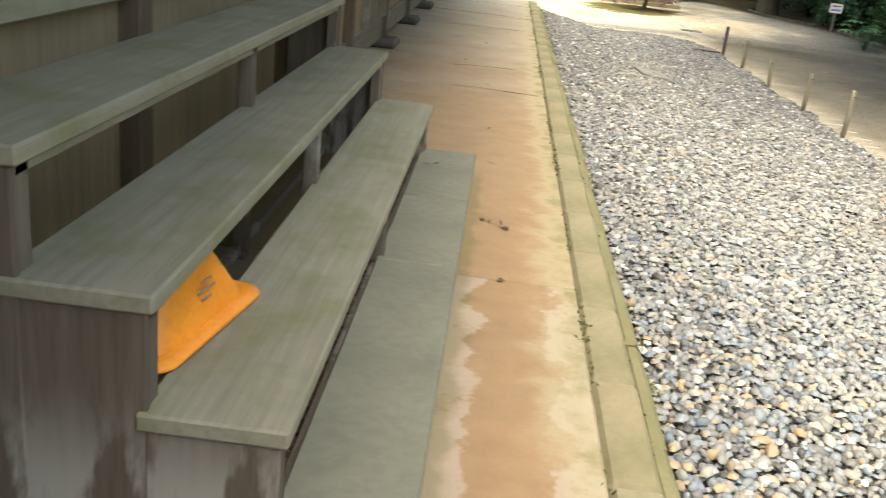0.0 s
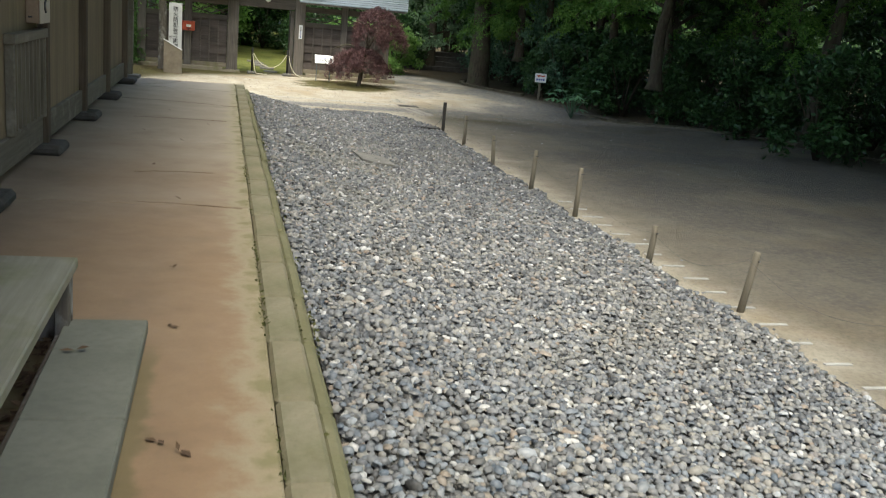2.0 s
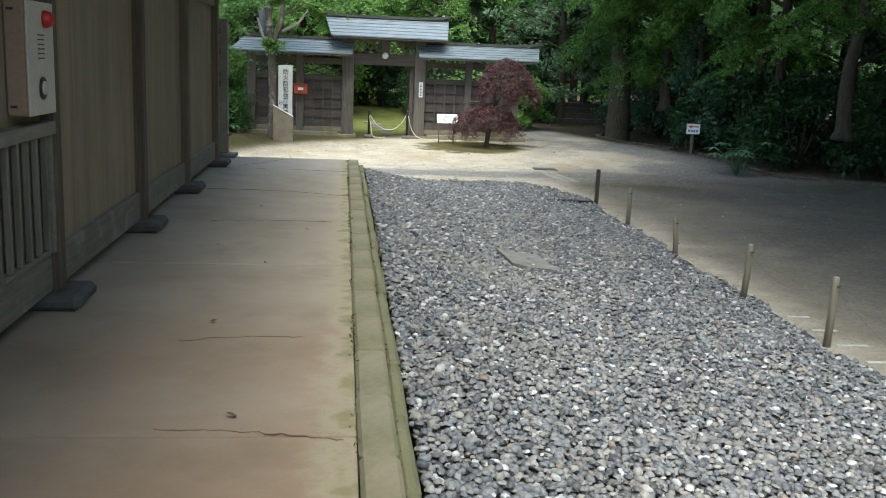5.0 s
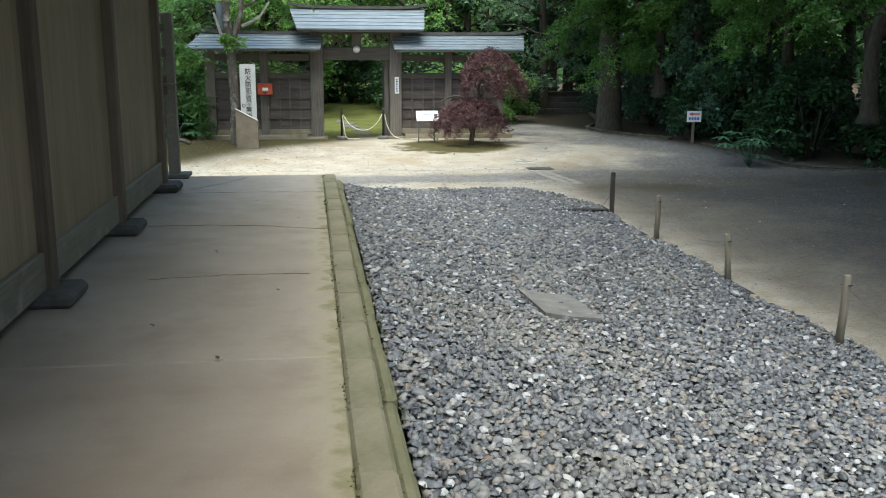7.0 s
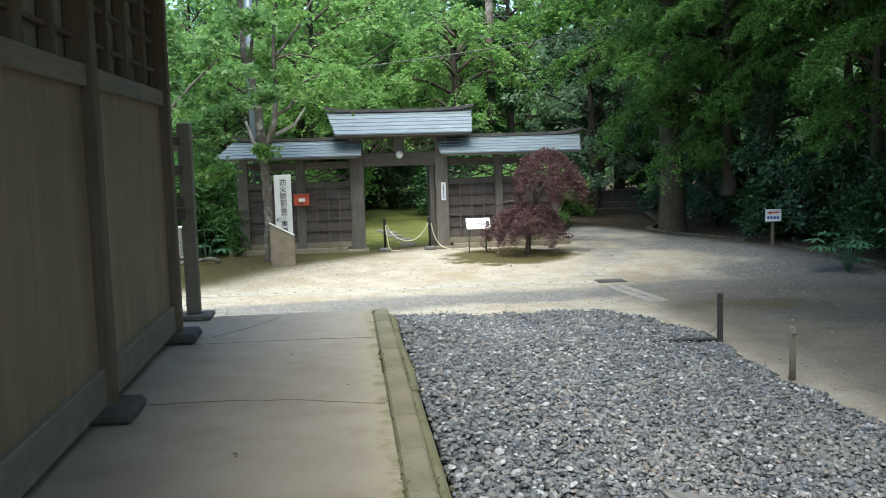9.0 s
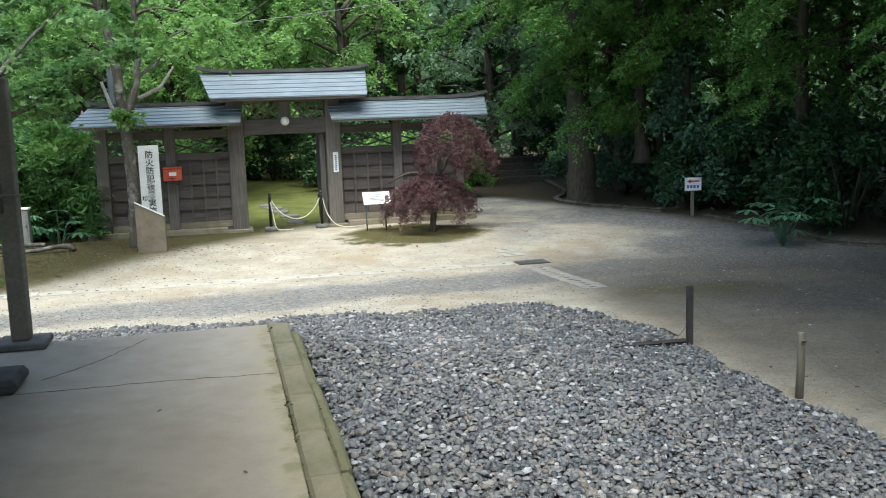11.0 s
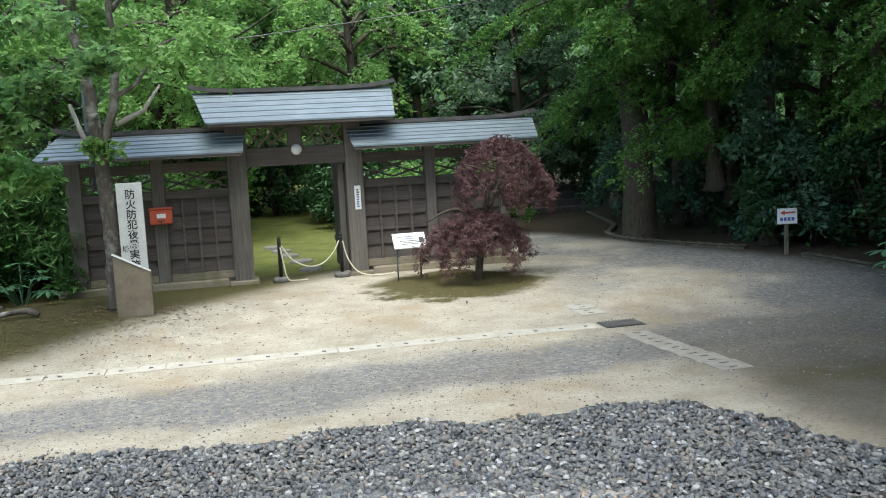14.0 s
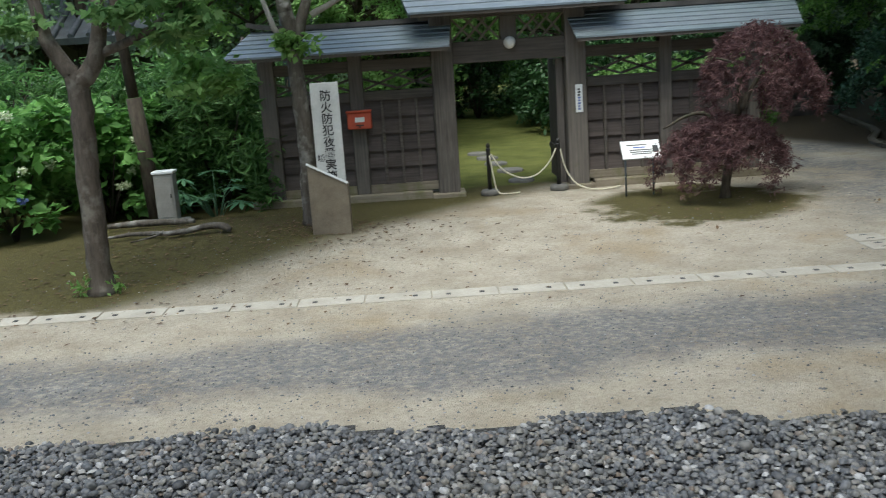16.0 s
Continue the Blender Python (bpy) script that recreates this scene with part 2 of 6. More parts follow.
def pebble_mat():
    n = Nodes("pebbles", 0.55, spec=0.4)
    r = n.island()
    tones = [(0.0, (0.040, 0.042, 0.046)), (0.16, (0.075, 0.078, 0.084)), (0.34, (0.135, 0.138, 0.145)), (0.50, (0.21, 0.21, 0.212)), (0.60, (0.115, 0.125, 0.138)),
             (0.70, (0.235, 0.222, 0.195)), (0.79, (0.17, 0.165, 0.155)), (0.87, (0.31, 0.298, 0.27)), (0.92, (0.20, 0.145, 0.105)), (0.96, (0.47, 0.465, 0.45))]
    c = n.stops(r, tones)
    # shade of the overhanging canopy, put into the stones as a darker, bluer tone
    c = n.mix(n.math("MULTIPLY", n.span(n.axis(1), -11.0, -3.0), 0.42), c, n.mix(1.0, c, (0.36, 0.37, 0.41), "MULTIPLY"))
    g = n.noise(45, 5)
    c = n.mix(n.math("MULTIPLY", n.ramp(g, 0.35, 0.75), 0.35), c, (0.10, 0.095, 0.085))
    soil = n.noise(0.8, 4)
    c = n.mix(n.math("MULTIPLY", n.ramp(soil, 0.5, 0.7), 0.25), c, (0.19, 0.165, 0.11))
    worn = n.math("SUBTRACT", 1.0, n.span(n.axis(1), -15.0, -9.0))
    c = n.mix(n.math("MULTIPLY", worn, n.math("MULTIPLY", r, 0.35)), c, (0.20, 0.195, 0.165))
    tint = n.math("MULTIPLY", worn, n.math("FRACT", n.math("MULTIPLY", r, 37.0)))
    c = n.mix(n.math("MULTIPLY", n.ramp(tint, 0.80, 0.84), 0.75), c, (0.30, 0.215, 0.125))
    c = n.mix(n.math("MULTIPLY", n.math("MULTIPLY", worn, n.ramp(n.math("FRACT", n.math("MULTIPLY", r, 53.0)), 0.72, 0.76)), 0.6), c, (0.13, 0.17, 0.215))
    return n.done(c, g, 0.002, 0.4)


def bed_mat():
    """Small packed stones between the larger pebbles."""
    n = Nodes("packed_grit", 0.8, spec=0.2)
    v = n.t.nodes.new("ShaderNodeTexVoronoi")
    v.inputs["Scale"].default_value = 42.0
    n.link(n.co, v.inputs["Vector"])
    g = n.noise(70, 4)
    c = n.mix(n.ramp(v.outputs["Distance"], 0.2, 0.6), n.mix(n.axis(0, v.outputs["Color"]), (0.05, 0.05, 0.05), (0.15, 0.145, 0.135)), (0.035, 0.033, 0.03))
    return n.done(c, v.outputs["Distance"], 0.02, 0.8)


def single_pebble_mat():
    n = Nodes("loose_pebble", 0.55, spec=0.4)
    c = n.stops(n.each(), [(0.0, (0.085, 0.09, 0.10)), (0.3, (0.2, 0.21, 0.225)), (0.55, (0.27, 0.265, 0.265)), (0.75, (0.33, 0.30, 0.25)), (0.9, (0.29, 0.19, 0.13)), (0.97, (0.5, 0.48, 0.45))])
    g = n.noise(45, 5)
    c = n.mix(n.math("MULTIPLY", n.ramp(g, 0.35, 0.75), 0.45), c, (0.12, 0.11, 0.095))
    return n.done(c, g, 0.002, 0.4)


def wall_panel_mat():
    n = Nodes("wall_boarding", 0.7, spec=0.25)
    grain = n.noise(1.0, 8, (5, 30, 1.2), 0.6)
    blot = n.noise(1.3, 5)
    c = n.mix(n.ramp(grain, 0.25, 0.75), (0.215, 0.160, 0.102), (0.315, 0.240, 0.156))
    streak = n.noise(1.0, 6, (6, 6, 0.35), 0.6)
    c = n.mix(n.math("MULTIPLY", n.ramp(streak, 0.42, 0.75), 0.55), c, (0.115, 0.087, 0.054))
    c = n.mix(n.math("MULTIPLY", n.ramp(blot, 0.35, 0.7), 0.45), c, (0.135, 0.115, 0.070))
    return n.done(c, grain, 0.002, 0.35)


def metal_roof_mat():
    n = Nodes("roof_sheet", 0.45, 0.35, 0.5)
    f, g = n.noise(3.0, 6, (1, 4, 4)), n.noise(30, 5)
    c = n.mix(n.ramp(f, 0.3, 0.75), (0.14, 0.162, 0.18), (0.235, 0.268, 0.292))
    c = n.mix(n.math("MULTIPLY", n.ramp(g, 0.5, 0.8), 0.4), c, (0.09, 0.10, 0.10))
    c = n.mix(n.math("MULTIPLY", n.each(), 0.25), c, (0.15, 0.22, 0.22))
    return n.done(c, g, 0.002, 0.3, n.ramp(f, 0.2, 0.8, (0.3,) * 3, (0.55,) * 3))


def bark_mat(name, a, b, lichen):
    n = Nodes(name, 0.9, spec=0.15)
    g, f = n.noise(1.0, 8, (22, 22, 5), 0.7), n.noise(6, 6)
    c = n.mix(n.ramp(g, 0.3, 0.7), a, b)
    c = n.mix(n.math("MULTIPLY", n.ramp(f, 0.5, 0.66), 0.7), c, lichen)
    return n.done(c, g, 0.02, 0.8)


M_GROUND, M_FLOOR, M_PEB, M_PEB1 = ground_mat(), floor_mat(), pebble_mat(), single_pebble_mat()
M_KERB, M_LEDGE = kerb_mat("kerb_stone", (0.42, 0.66)), kerb_mat("mossy_stone", (0.25, 0.5))
M_BED, M_SIDE = bed_mat(), side_mat()
M_PANEL, M_ROOF = wall_panel_mat(), metal_roof_mat()
M_POST = wood_mat("dark_post_wood", (0.066, 0.048, 0.032), (0.15, 0.114, 0.078), 2)
M_RAIL = wood_mat("grey_rail_wood", (0.11, 0.095, 0.07), (0.22, 0.195, 0.15), 1, (0.28, 0.26, 0.22), (0.55, 0.72))
M_RAILX = wood_mat("grey_beam_wood", (0.060, 0.051, 0.043), (0.15, 0.129, 0.107), 0)
M_GPOST = wood_mat("gate_post_wood", (0.062, 0.053, 0.046), (0.20, 0.176, 0.15), 2, (0.11, 0.11, 0.045), (0.62, 0.8))
M_GPLANK = wood_mat("gate_plank_wood", (0.046, 0.037, 0.033), (0.13, 0.106, 0.092), 0)
M_SILL = wood_mat("gate_sill_wood", (0.17, 0.14, 0.10), (0.31, 0.265, 0.195), 0, (0.14, 0.14, 0.05), (0.5, 0.7))
M_BENCH = wood_mat("bench_wood", (0.15, 0.142, 0.108), (0.285, 0.272, 0.215), 1, (0.15, 0.155, 0.075), (0.46, 0.70), 0.55)
M_BENCHV = wood_mat("bench_upright_wood", (0.085, 0.068, 0.052), (0.16, 0.135, 0.108), 2, (0.26, 0.245, 0.225), (0.54, 0.62))
M_STAKE = wood_mat("stake_wood", (0.10, 0.085, 0.06), (0.23, 0.2, 0.15), 2, (0.15, 0.15, 0.07), (0.6, 0.75))
M_DARKSTAKE = wood_mat("tarred_stake", (0.025, 0.022, 0.02), (0.055, 0.048, 0.042), 2)
M_SLAB = plain_mat("grey_green_slab", (0.122, 0.124, 0.096), (0.185, 0.184, 0.145), 3.0, 0.8)
M_STONE = plain_mat("base_stone", (0.10, 0.095, 0.085), (0.19, 0.18, 0.16), 8, 0.85, 0.006)
M_FOOT = plain_mat("dark_foot_stone", (0.045, 0.04, 0.034), (0.10, 0.09, 0.078), 8, 0.85, 0.006)
M_PKERB = plain_mat("worn_path_kerb", (0.09, 0.078, 0.055), (0.16, 0.14, 0.10), 6, 0.9, 0.006)
M_CONC = plain_mat("grey_concrete", (0.25, 0.24, 0.215), (0.36, 0.345, 0.31), 7, 0.85, 0.004)
# dusty drain concrete, its tone lowered to sit in the painted tree shade
M_DRAINE = plain_mat("dusty_shaded_concrete", (0.20, 0.182, 0.15), (0.31, 0.285, 0.238), 9, 0.9, 0.006)
M_DRAIN = plain_mat("sandy_concrete", (0.33, 0.302, 0.248), (0.45, 0.418, 0.352), 5, 0.9, 0.004)
M_STRIP = plain_mat("pale_strip", (0.28, 0.27, 0.245), (0.42, 0.405, 0.37), 12, 0.8, 0.003)
M_RIDGE = plain_mat("dark_ridge", (0.045, 0.042, 0.040), (0.105, 0.098, 0.092), 5, 0.6, 0.003)
M_PLINTH = plain_mat("stained_concrete", (0.15, 0.122, 0.085), (0.24, 0.205, 0.15), 6, 0.85, 0.005)
M_WHITE = plain_mat("white_paint", (0.74, 0.75, 0.73), (0.82, 0.82, 0.80), 4, 0.55, 0.001)
M_BOARD = plain_mat("weathered_white_board", (0.44, 0.45, 0.43), (0.56, 0.565, 0.54), 5, 0.6, 0.002)
M_CREAM = plain_mat("cream_enamel", (0.46, 0.40, 0.33), (0.54, 0.48, 0.40), 5, 0.45, 0.001)
M_BOXSIDE = plain_mat("aged_box_side", (0.26, 0.18, 0.12), (0.33, 0.235, 0.16), 5, 0.5, 0.001)
M_INK = plain_mat("black_ink", (0.015, 0.015, 0.016), (0.03, 0.03, 0.03), 9, 0.6, 0.0005)
M_RED = plain_mat("red_enamel", (0.46, 0.075, 0.035), (0.56, 0.11, 0.055), 6, 0.45, 0.001)
M_LAMPRED = plain_mat("red_lens", (0.40, 0.02, 0.02), (0.5, 0.035, 0.03), 6, 0.2, 0.0005)
M_BLUE = plain_mat("blue_print", (0.08, 0.12, 0.35), (0.11, 0.16, 0.42), 6, 0.6, 0.0005)
M_ORANGE = plain_mat("orange_plastic", (0.78, 0.25, 0.025), (0.88, 0.33, 0.04), 5, 0.4, 0.001)
M_BLACK = plain_mat("black_iron", (0.02, 0.02, 0.02), (0.05, 0.047, 0.042), 12, 0.55, 0.001)
M_STEEL = plain_mat("grey_steel", (0.11, 0.13, 0.145), (0.165, 0.19, 0.205), 6, 0.45, 0.001, 0.3)
M_ROPE = plain_mat("pale_rope", (0.50, 0.46, 0.33), (0.66, 0.62, 0.48), 30, 0.9, 0.003)
M_GLOBE = plain_mat("opal_glass", (0.72, 0.70, 0.64), (0.80, 0.78, 0.72), 4, 0.25, 0.0005)
M_TILE = plain_mat("roof_tile", (0.10, 0.105, 0.115), (0.20, 0.21, 0.225), 5, 0.55, 0.004)
M_PLASTER = plain_mat("dark_plaster", (0.10, 0.085, 0.065), (0.16, 0.14, 0.11), 3, 0.85, 0.003)
M_SHOJI = plain_mat("paper_screen", (0.20, 0.175, 0.135), (0.28, 0.25, 0.20), 3, 0.8, 0.002)
M_BARK = bark_mat("mottled_bark", (0.062, 0.053, 0.043), (0.155, 0.135, 0.11), (0.33, 0.315, 0.28))
M_BARKD = bark_mat("dark_bark", (0.035, 0.028, 0.021), (0.095, 0.078, 0.058), (0.07, 0.078, 0.045))
M_BARKA = bark_mat("rough_bark", (0.05, 0.042, 0.034), (0.125, 0.105, 0.085), (0.20, 0.19, 0.16))
M_BARKW = bark_mat("bleached_branch", (0.22, 0.20, 0.175), (0.40, 0.375, 0.335), (0.20, 0.185, 0.16))
M_LBRIGHT = leaf_mat("fresh_leaves", (0.13, 0.24, 0.06), (0.22, 0.39, 0.105), (0.34, 0.50, 0.18), 0.58)
M_LMAPLE = leaf_mat("maple_leaves", (0.06, 0.135, 0.028), (0.115, 0.245, 0.048), (0.21, 0.36, 0.085), 0.48)
M_LDARK = leaf_mat("evergreen_leaves", (0.0192, 0.0504, 0.0156), (0.036, 0.09, 0.0264), (0.072, 0.144, 0.048), 0.2, 0.4)
M_LWOOD = leaf_mat("woodland_leaves", (0.095, 0.185, 0.062), (0.17, 0.31, 0.105), (0.28, 0.42, 0.16), 0.58)
M_LRED = leaf_mat("red_maple_leaves", (0.07, 0.036, 0.037), (0.145, 0.074, 0.073), (0.25, 0.145, 0.135), 0.4)
M_LFATSIA = leaf_mat("fatsia_leaves", (0.075, 0.17, 0.085), (0.13, 0.27, 0.14), (0.20, 0.36, 0.20), 0.3, 0.35)
M_LHYD = leaf_mat("hydrangea_leaves", (0.10, 0.22, 0.05), (0.17, 0.36, 0.085), (0.26, 0.46, 0.14), 0.45)
M_LHEDGE = leaf_mat("hedge_leaves", (0.055, 0.12, 0.034), (0.105, 0.22, 0.06), (0.19, 0.34, 0.105), 0.35, 0.45)
M_LBLUISH = leaf_mat("blue_green_leaves", (0.0403, 0.092, 0.0517), (0.0862, 0.1725, 0.0978), (0.1495, 0.253, 0.1495), 0.25, 0.4)
M_FLOWER = leaf_mat("pale_petals", (0.45, 0.52, 0.30), (0.62, 0.68, 0.45), (0.75, 0.78, 0.62), 0.3)
M_FLOWERB = leaf_mat("blue_petals", (0.12, 0.17, 0.50), (0.20, 0.27, 0.62), (0.33, 0.40, 0.72), 0.3)
M_MOSS = leaf_mat("moss_green", (0.05, 0.055, 0.018), (0.10, 0.105, 0.035), (0.16, 0.15, 0.06), 0.2, 0.9)
M_DEAD = leaf_mat("dead_leaves", (0.06, 0.035, 0.02), (0.13, 0.08, 0.045), (0.22, 0.15, 0.08), 0.1, 0.8)


# ---- building blocks ----
def bx(bm, x0, x1, y0, y1, z0, z1, bev=0.0):
    r = bmesh.ops.create_cube(bm, size=1)
    for v in r["verts"]:
        v.co = Vector(((x0 + x1) / 2 + v.co.x * (x1 - x0), (y0 + y1) / 2 + v.co.y * (y1 - y0), (z0 + z1) / 2 + v.co.z * (z1 - z0)))
    if bev:
        es = {e for v in r["verts"] for e in v.link_edges}
        bmesh.ops.bevel(bm, geom=list(es), offset=bev, segments=1, affect="EDGES")
    return bm


def boxed(*a):
    return bx(bmesh.new(), *a)


def beam(bm, a, b, w, h, up=(0, 0, 1), bev=0.0):
    """A squared bar from a to b."""
    a, b = Vector(a), Vector(b)
    d = (b - a).normalized()
    s = d.cross(Vector(up)).normalized()
    u = s.cross(d)
    r = bmesh.ops.create_cube(bm, size=1)
    for v in r["verts"]:
        c = v.co.copy()
        v.co = a + d * ((c.x + 0.5) * (b - a).length) + s * (c.y * w) + u * (c.z * h)
    if bev:
        bmesh.ops.bevel(bm, geom=list({e for v in r["verts"] for e in v.link_edges}), offset=bev, segments=1, affect="EDGES")
    return bm


def tube(bm, pts, radii, n=8, cap=True):
    """A round, tapered limb along pts."""
    pts = [Vector(p) for p in pts]
    rings = []
    for k, p in enumerate(pts):
        d = (pts[min(k + 1, len(pts) - 1)] - pts[max(k - 1, 0)]).normalized()
        s = d.cross(Vector((0.31, 0.95, 0.05) if abs(d.y) < 0.9 else (1, 0, 0))).normalized()
        u = s.cross(d)
        rings.append([bm.verts.new(p + (s * math.cos(a) + u * math.sin(a)) * radii[k]) for a in (2 * math.pi * j / n for j in range(n))])
    for r0, r1 in zip(rings, rings[1:]):
        for j in range(n):
            f = bm.faces.new((r0[j], r0[(j + 1) % n], r1[(j + 1) % n], r1[j]))
            f.smooth = True
    if cap:
        bm.faces.new(rings[0][::-1]), bm.faces.new(rings[-1])
    return bm


def lathe(bm, prof, n=20, at=(0, 0, 0)):
    rings = [[bm.verts.new((at[0] + r * math.cos(2 * math.pi * j / n), at[1] + r * math.sin(2 * math.pi * j / n), at[2] + z)) for j in range(n)] for r, z in prof]
    for r0, r1 in zip(rings, rings[1:]):
        for j in range(n):
            bm.faces.new((r0[j], r0[(j + 1) % n], r1[(j + 1) % n], r1[j])).smooth = True
    bm.faces.new(rings[0][::-1]), bm.faces.new(rings[-1])
    return bm


def bend(pts, steps=6, wob=0.0, rng=None):
    """A smooth line through pts, with a little unevenness."""
    pts = [Vector(p) for p in pts]
    out = []
    for k in range(len(pts) - 1):
        p0, p1, p2, p3 = pts[max(k - 1, 0)], pts[k], pts[k + 1], pts[min(k + 2, len(pts) - 1)]
        for j in range(steps):
            t = j / steps
            q = 0.5 * (2 * p1 + (p2 - p0) * t + (2 * p0 - 5 * p1 + 4 * p2 - p3) * t * t + (3 * p1 - p0 - 3 * p2 + p3) * t ** 3)
            if rng and (k or j):
                q = q + Vector((rng.uniform(-wob, wob), rng.uniform(-wob, wob), rng.uniform(-wob, wob) * 0.3))
            out.append(q)
    return out + [pts[-1]]


def part(name, bm, material, parent, label=""):
    me = bpy.data.meshes.new(name)
    bmesh.ops.recalc_face_normals(bm, faces=bm.faces)
    bm.to_mesh(me)
    bm.free()
    me.materials.append(material)
    ob = new(name, me)
    ob.parent = parent
    return tagged(ob, label)


def thing(name, at, label, category, group="", kind="", rz=0):
    ob = new(name)
    ob.matrix_basis = pose(*at, 0, 0, rz)
    return tagged(ob, label, category, group, kind)


def solid(name, bm, material, label="", category="", group="", kind="structure"):
    return tagged(part(name, bm, material, None), label, category, group, kind)


def piece(name, mesh, at, parent, rz=0.0, sc=(1, 1, 1), rx=0.0, ry=0.0):
    ob = new(name, mesh)
    ob.parent = parent
    ob.matrix_basis = Matrix.LocRotScale(at, Euler((rx, ry, rz)), sc)
    return ob


def raw(name, verts, faces, material, smooth=False):
    me = bpy.data.meshes.new(name)
    me.from_pydata(verts, [], faces)
    if smooth:
        me.polygons.foreach_set("use_smooth", [True] * len(me.polygons))
    me.materials.append(material)
    return me


def lettering(name, body, size, m, material, parent, spacing=1.0):
    """Words as a thin mesh on the xz plane of the pose m."""
    cu = bpy.data.curves.new(name, "FONT")
    cu.body, cu.size, cu.align_x, cu.align_y, cu.extrude, cu.space_line = body, size, "CENTER", "CENTER", 0.0015, spacing
    cu.offset = 0.002
    tmp = new(name + "_shape", cu)
    me = bpy.data.meshes.new_from_object(tmp.evaluated_get(bpy.context.evaluated_depsgraph_get()))
    bpy.data.objects.remove(tmp)
    me.materials.clear()
    me.materials.append(material)
    ob = new(name, me)
    ob.parent = parent
    ob.matrix_basis = m
    return ob


def leaf_mesh(name, spots, size, material, rng, lobes=1, flat=0.5, droop=0.25, slim=0.5):
    """Many small leaves at the spots; flat: how much they lie level."""
    p = np.asarray(spots, dtype=float)
    n = len(p)
    d = rng.normal(size=(n, 3))
    d[:, 2] = d[:, 2] * (1 - flat) - droop
    d /= np.linalg.norm(d, axis=1)[:, None]
    up = rng.normal(size=(n, 3)) * (1 - flat)
    up[:, 2] += 0.35 + flat
    w = np.cross(d, up)
    w /= np.linalg.norm(w, axis=1)[:, None] + 1e-6
    nrm = np.cross(w, d)
    ln = size * rng.uniform(0.65, 1.35, n)[:, None]
    vs, fs = [p], []
    idx = np.arange(n)
    base = n
    for k in range(lobes):
        a = 0.0 if lobes == 1 else (k - (lobes - 1) / 2) * 0.85
        dd = d * math.cos(a) + w * math.sin(a)
        ww = w * math.cos(a) - d * math.sin(a)
        wid = slim if lobes == 1 else slim * 0.62
        mid = p + dd * ln * 0.5 + nrm * ln * 0.06
        vs += [mid + ww * ln * wid * 0.5, p + dd * ln, mid - ww * ln * wid * 0.5]
        fs.append(np.stack([idx, base + idx, base + n + idx, base + 2 * n + idx], 1))
        base += 3 * n
    return raw(name, np.concatenate(vs).tolist(), np.concatenate(fs).tolist(), material)


def clump_spots(clumps, per, rng, shell=0.6):
    """Spots within uneven ellipsoids (x, y, z, rx, ry, rz)."""
    out = []
    for cx, cy, cz, rx, ry, rz in clumps:
        k = max(4, int(per * rng.uniform(0.8, 1.2)))
        v = rng.normal(size=(k, 3))
        v /= np.linalg.norm(v, axis=1)[:, None]
        r = (shell + (1 - shell) * rng.random(k) ** 0.7) * (0.8 + 0.3 * np.sin(v[:, 0] * 5 + cx * 3) * np.sin(v[:, 1] * 4 + cy) + 0.15 * rng.normal(size=k))
        out.append(np.array((cx, cy, cz)) + v * r[:, None] * np.array((rx, ry, rz)))
    return np.concatenate(out)


def crown(name, me, parent, label=""):
    ob = new(name, me)
    ob.parent = parent
    return tagged(ob, label)


# ---- ground, floor, kerb ----
def zg(x, y):
    """The height of the yard."""
    h = -0.63 - 0.13 * math.exp(-((y - 6.0) / 2.3) ** 2)
    h += 0.15 * math.exp(-(((x + 3.4) / 2.4) ** 2 + ((y - 9.2) / 1.15) ** 2))
    if y > 12:
        h += 0.012 * (y - 12) * (1 if x < 5 else 0.2)
    if x > 8.5:
        h += min((x - 8.5) * 0.06, 0.5)
    return h


def build_ground():
    near_x = np.arange(-12, 16.01, 0.4)
    near_y = np.arange(-20, 26.01, 0.4)
    xs = np.concatenate([[-1500, -400, -120, -50, -25], near_x, [25, 50, 120, 400, 1500]])
    ys = np.concatenate([[-1500, -400, -120, -50, -28], near_y, [36, 55, 120, 400, 1500]])
    vs = [(x, y, zg(x, y) if abs(x) < 30 and -30 < y < 40 else -0.55) for y in ys for x in xs]
    w = len(xs)
    fs = [(j * w + i, j * w + i + 1, (j + 1) * w + i + 1, (j + 1) * w + i) for j in range(len(ys) - 1) for i in range(w - 1)]
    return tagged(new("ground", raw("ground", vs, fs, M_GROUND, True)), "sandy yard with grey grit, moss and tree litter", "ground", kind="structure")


ground = build_ground()


def zbed(x, y):
    """The top of the gravel bed, which falls away from the kerb."""
    side = -0.12 - 0.21 * min(max(x, 0.0), 1.5) - 0.085 * max(x - 1.5, 0.0)
    if x < 0:
        side = -0.12 - 0.36 * min(-x / 0.7, 1.0)
    f = min(max(y / 2.2, 0.0), 1.0)
    f = f * f * (3 - 2 * f)
    return side * (1 - f) + (zg(x, y) + 0.045) * f


def in_bed(x, y):
    far = 3.0 - 0.10 * x - 0.06 * max(x - 1.5, 0) ** 2 + 0.10 * math.sin(x * 3.1) + 0.05 * math.sin(x * 9.0)
    if x < 0:
        return -4.2 < x and 0.03 < y < far
    east = 3.46 + 0.06 * math.sin(y * 2.3) + 0.04 * math.sin(y * 7.1)
    if y > 0.8:
        east -= 0.16 * (y - 0.8) ** 2
    return (0.10 if y < 0 else -0.01) < x < east and -19.5 < y < far


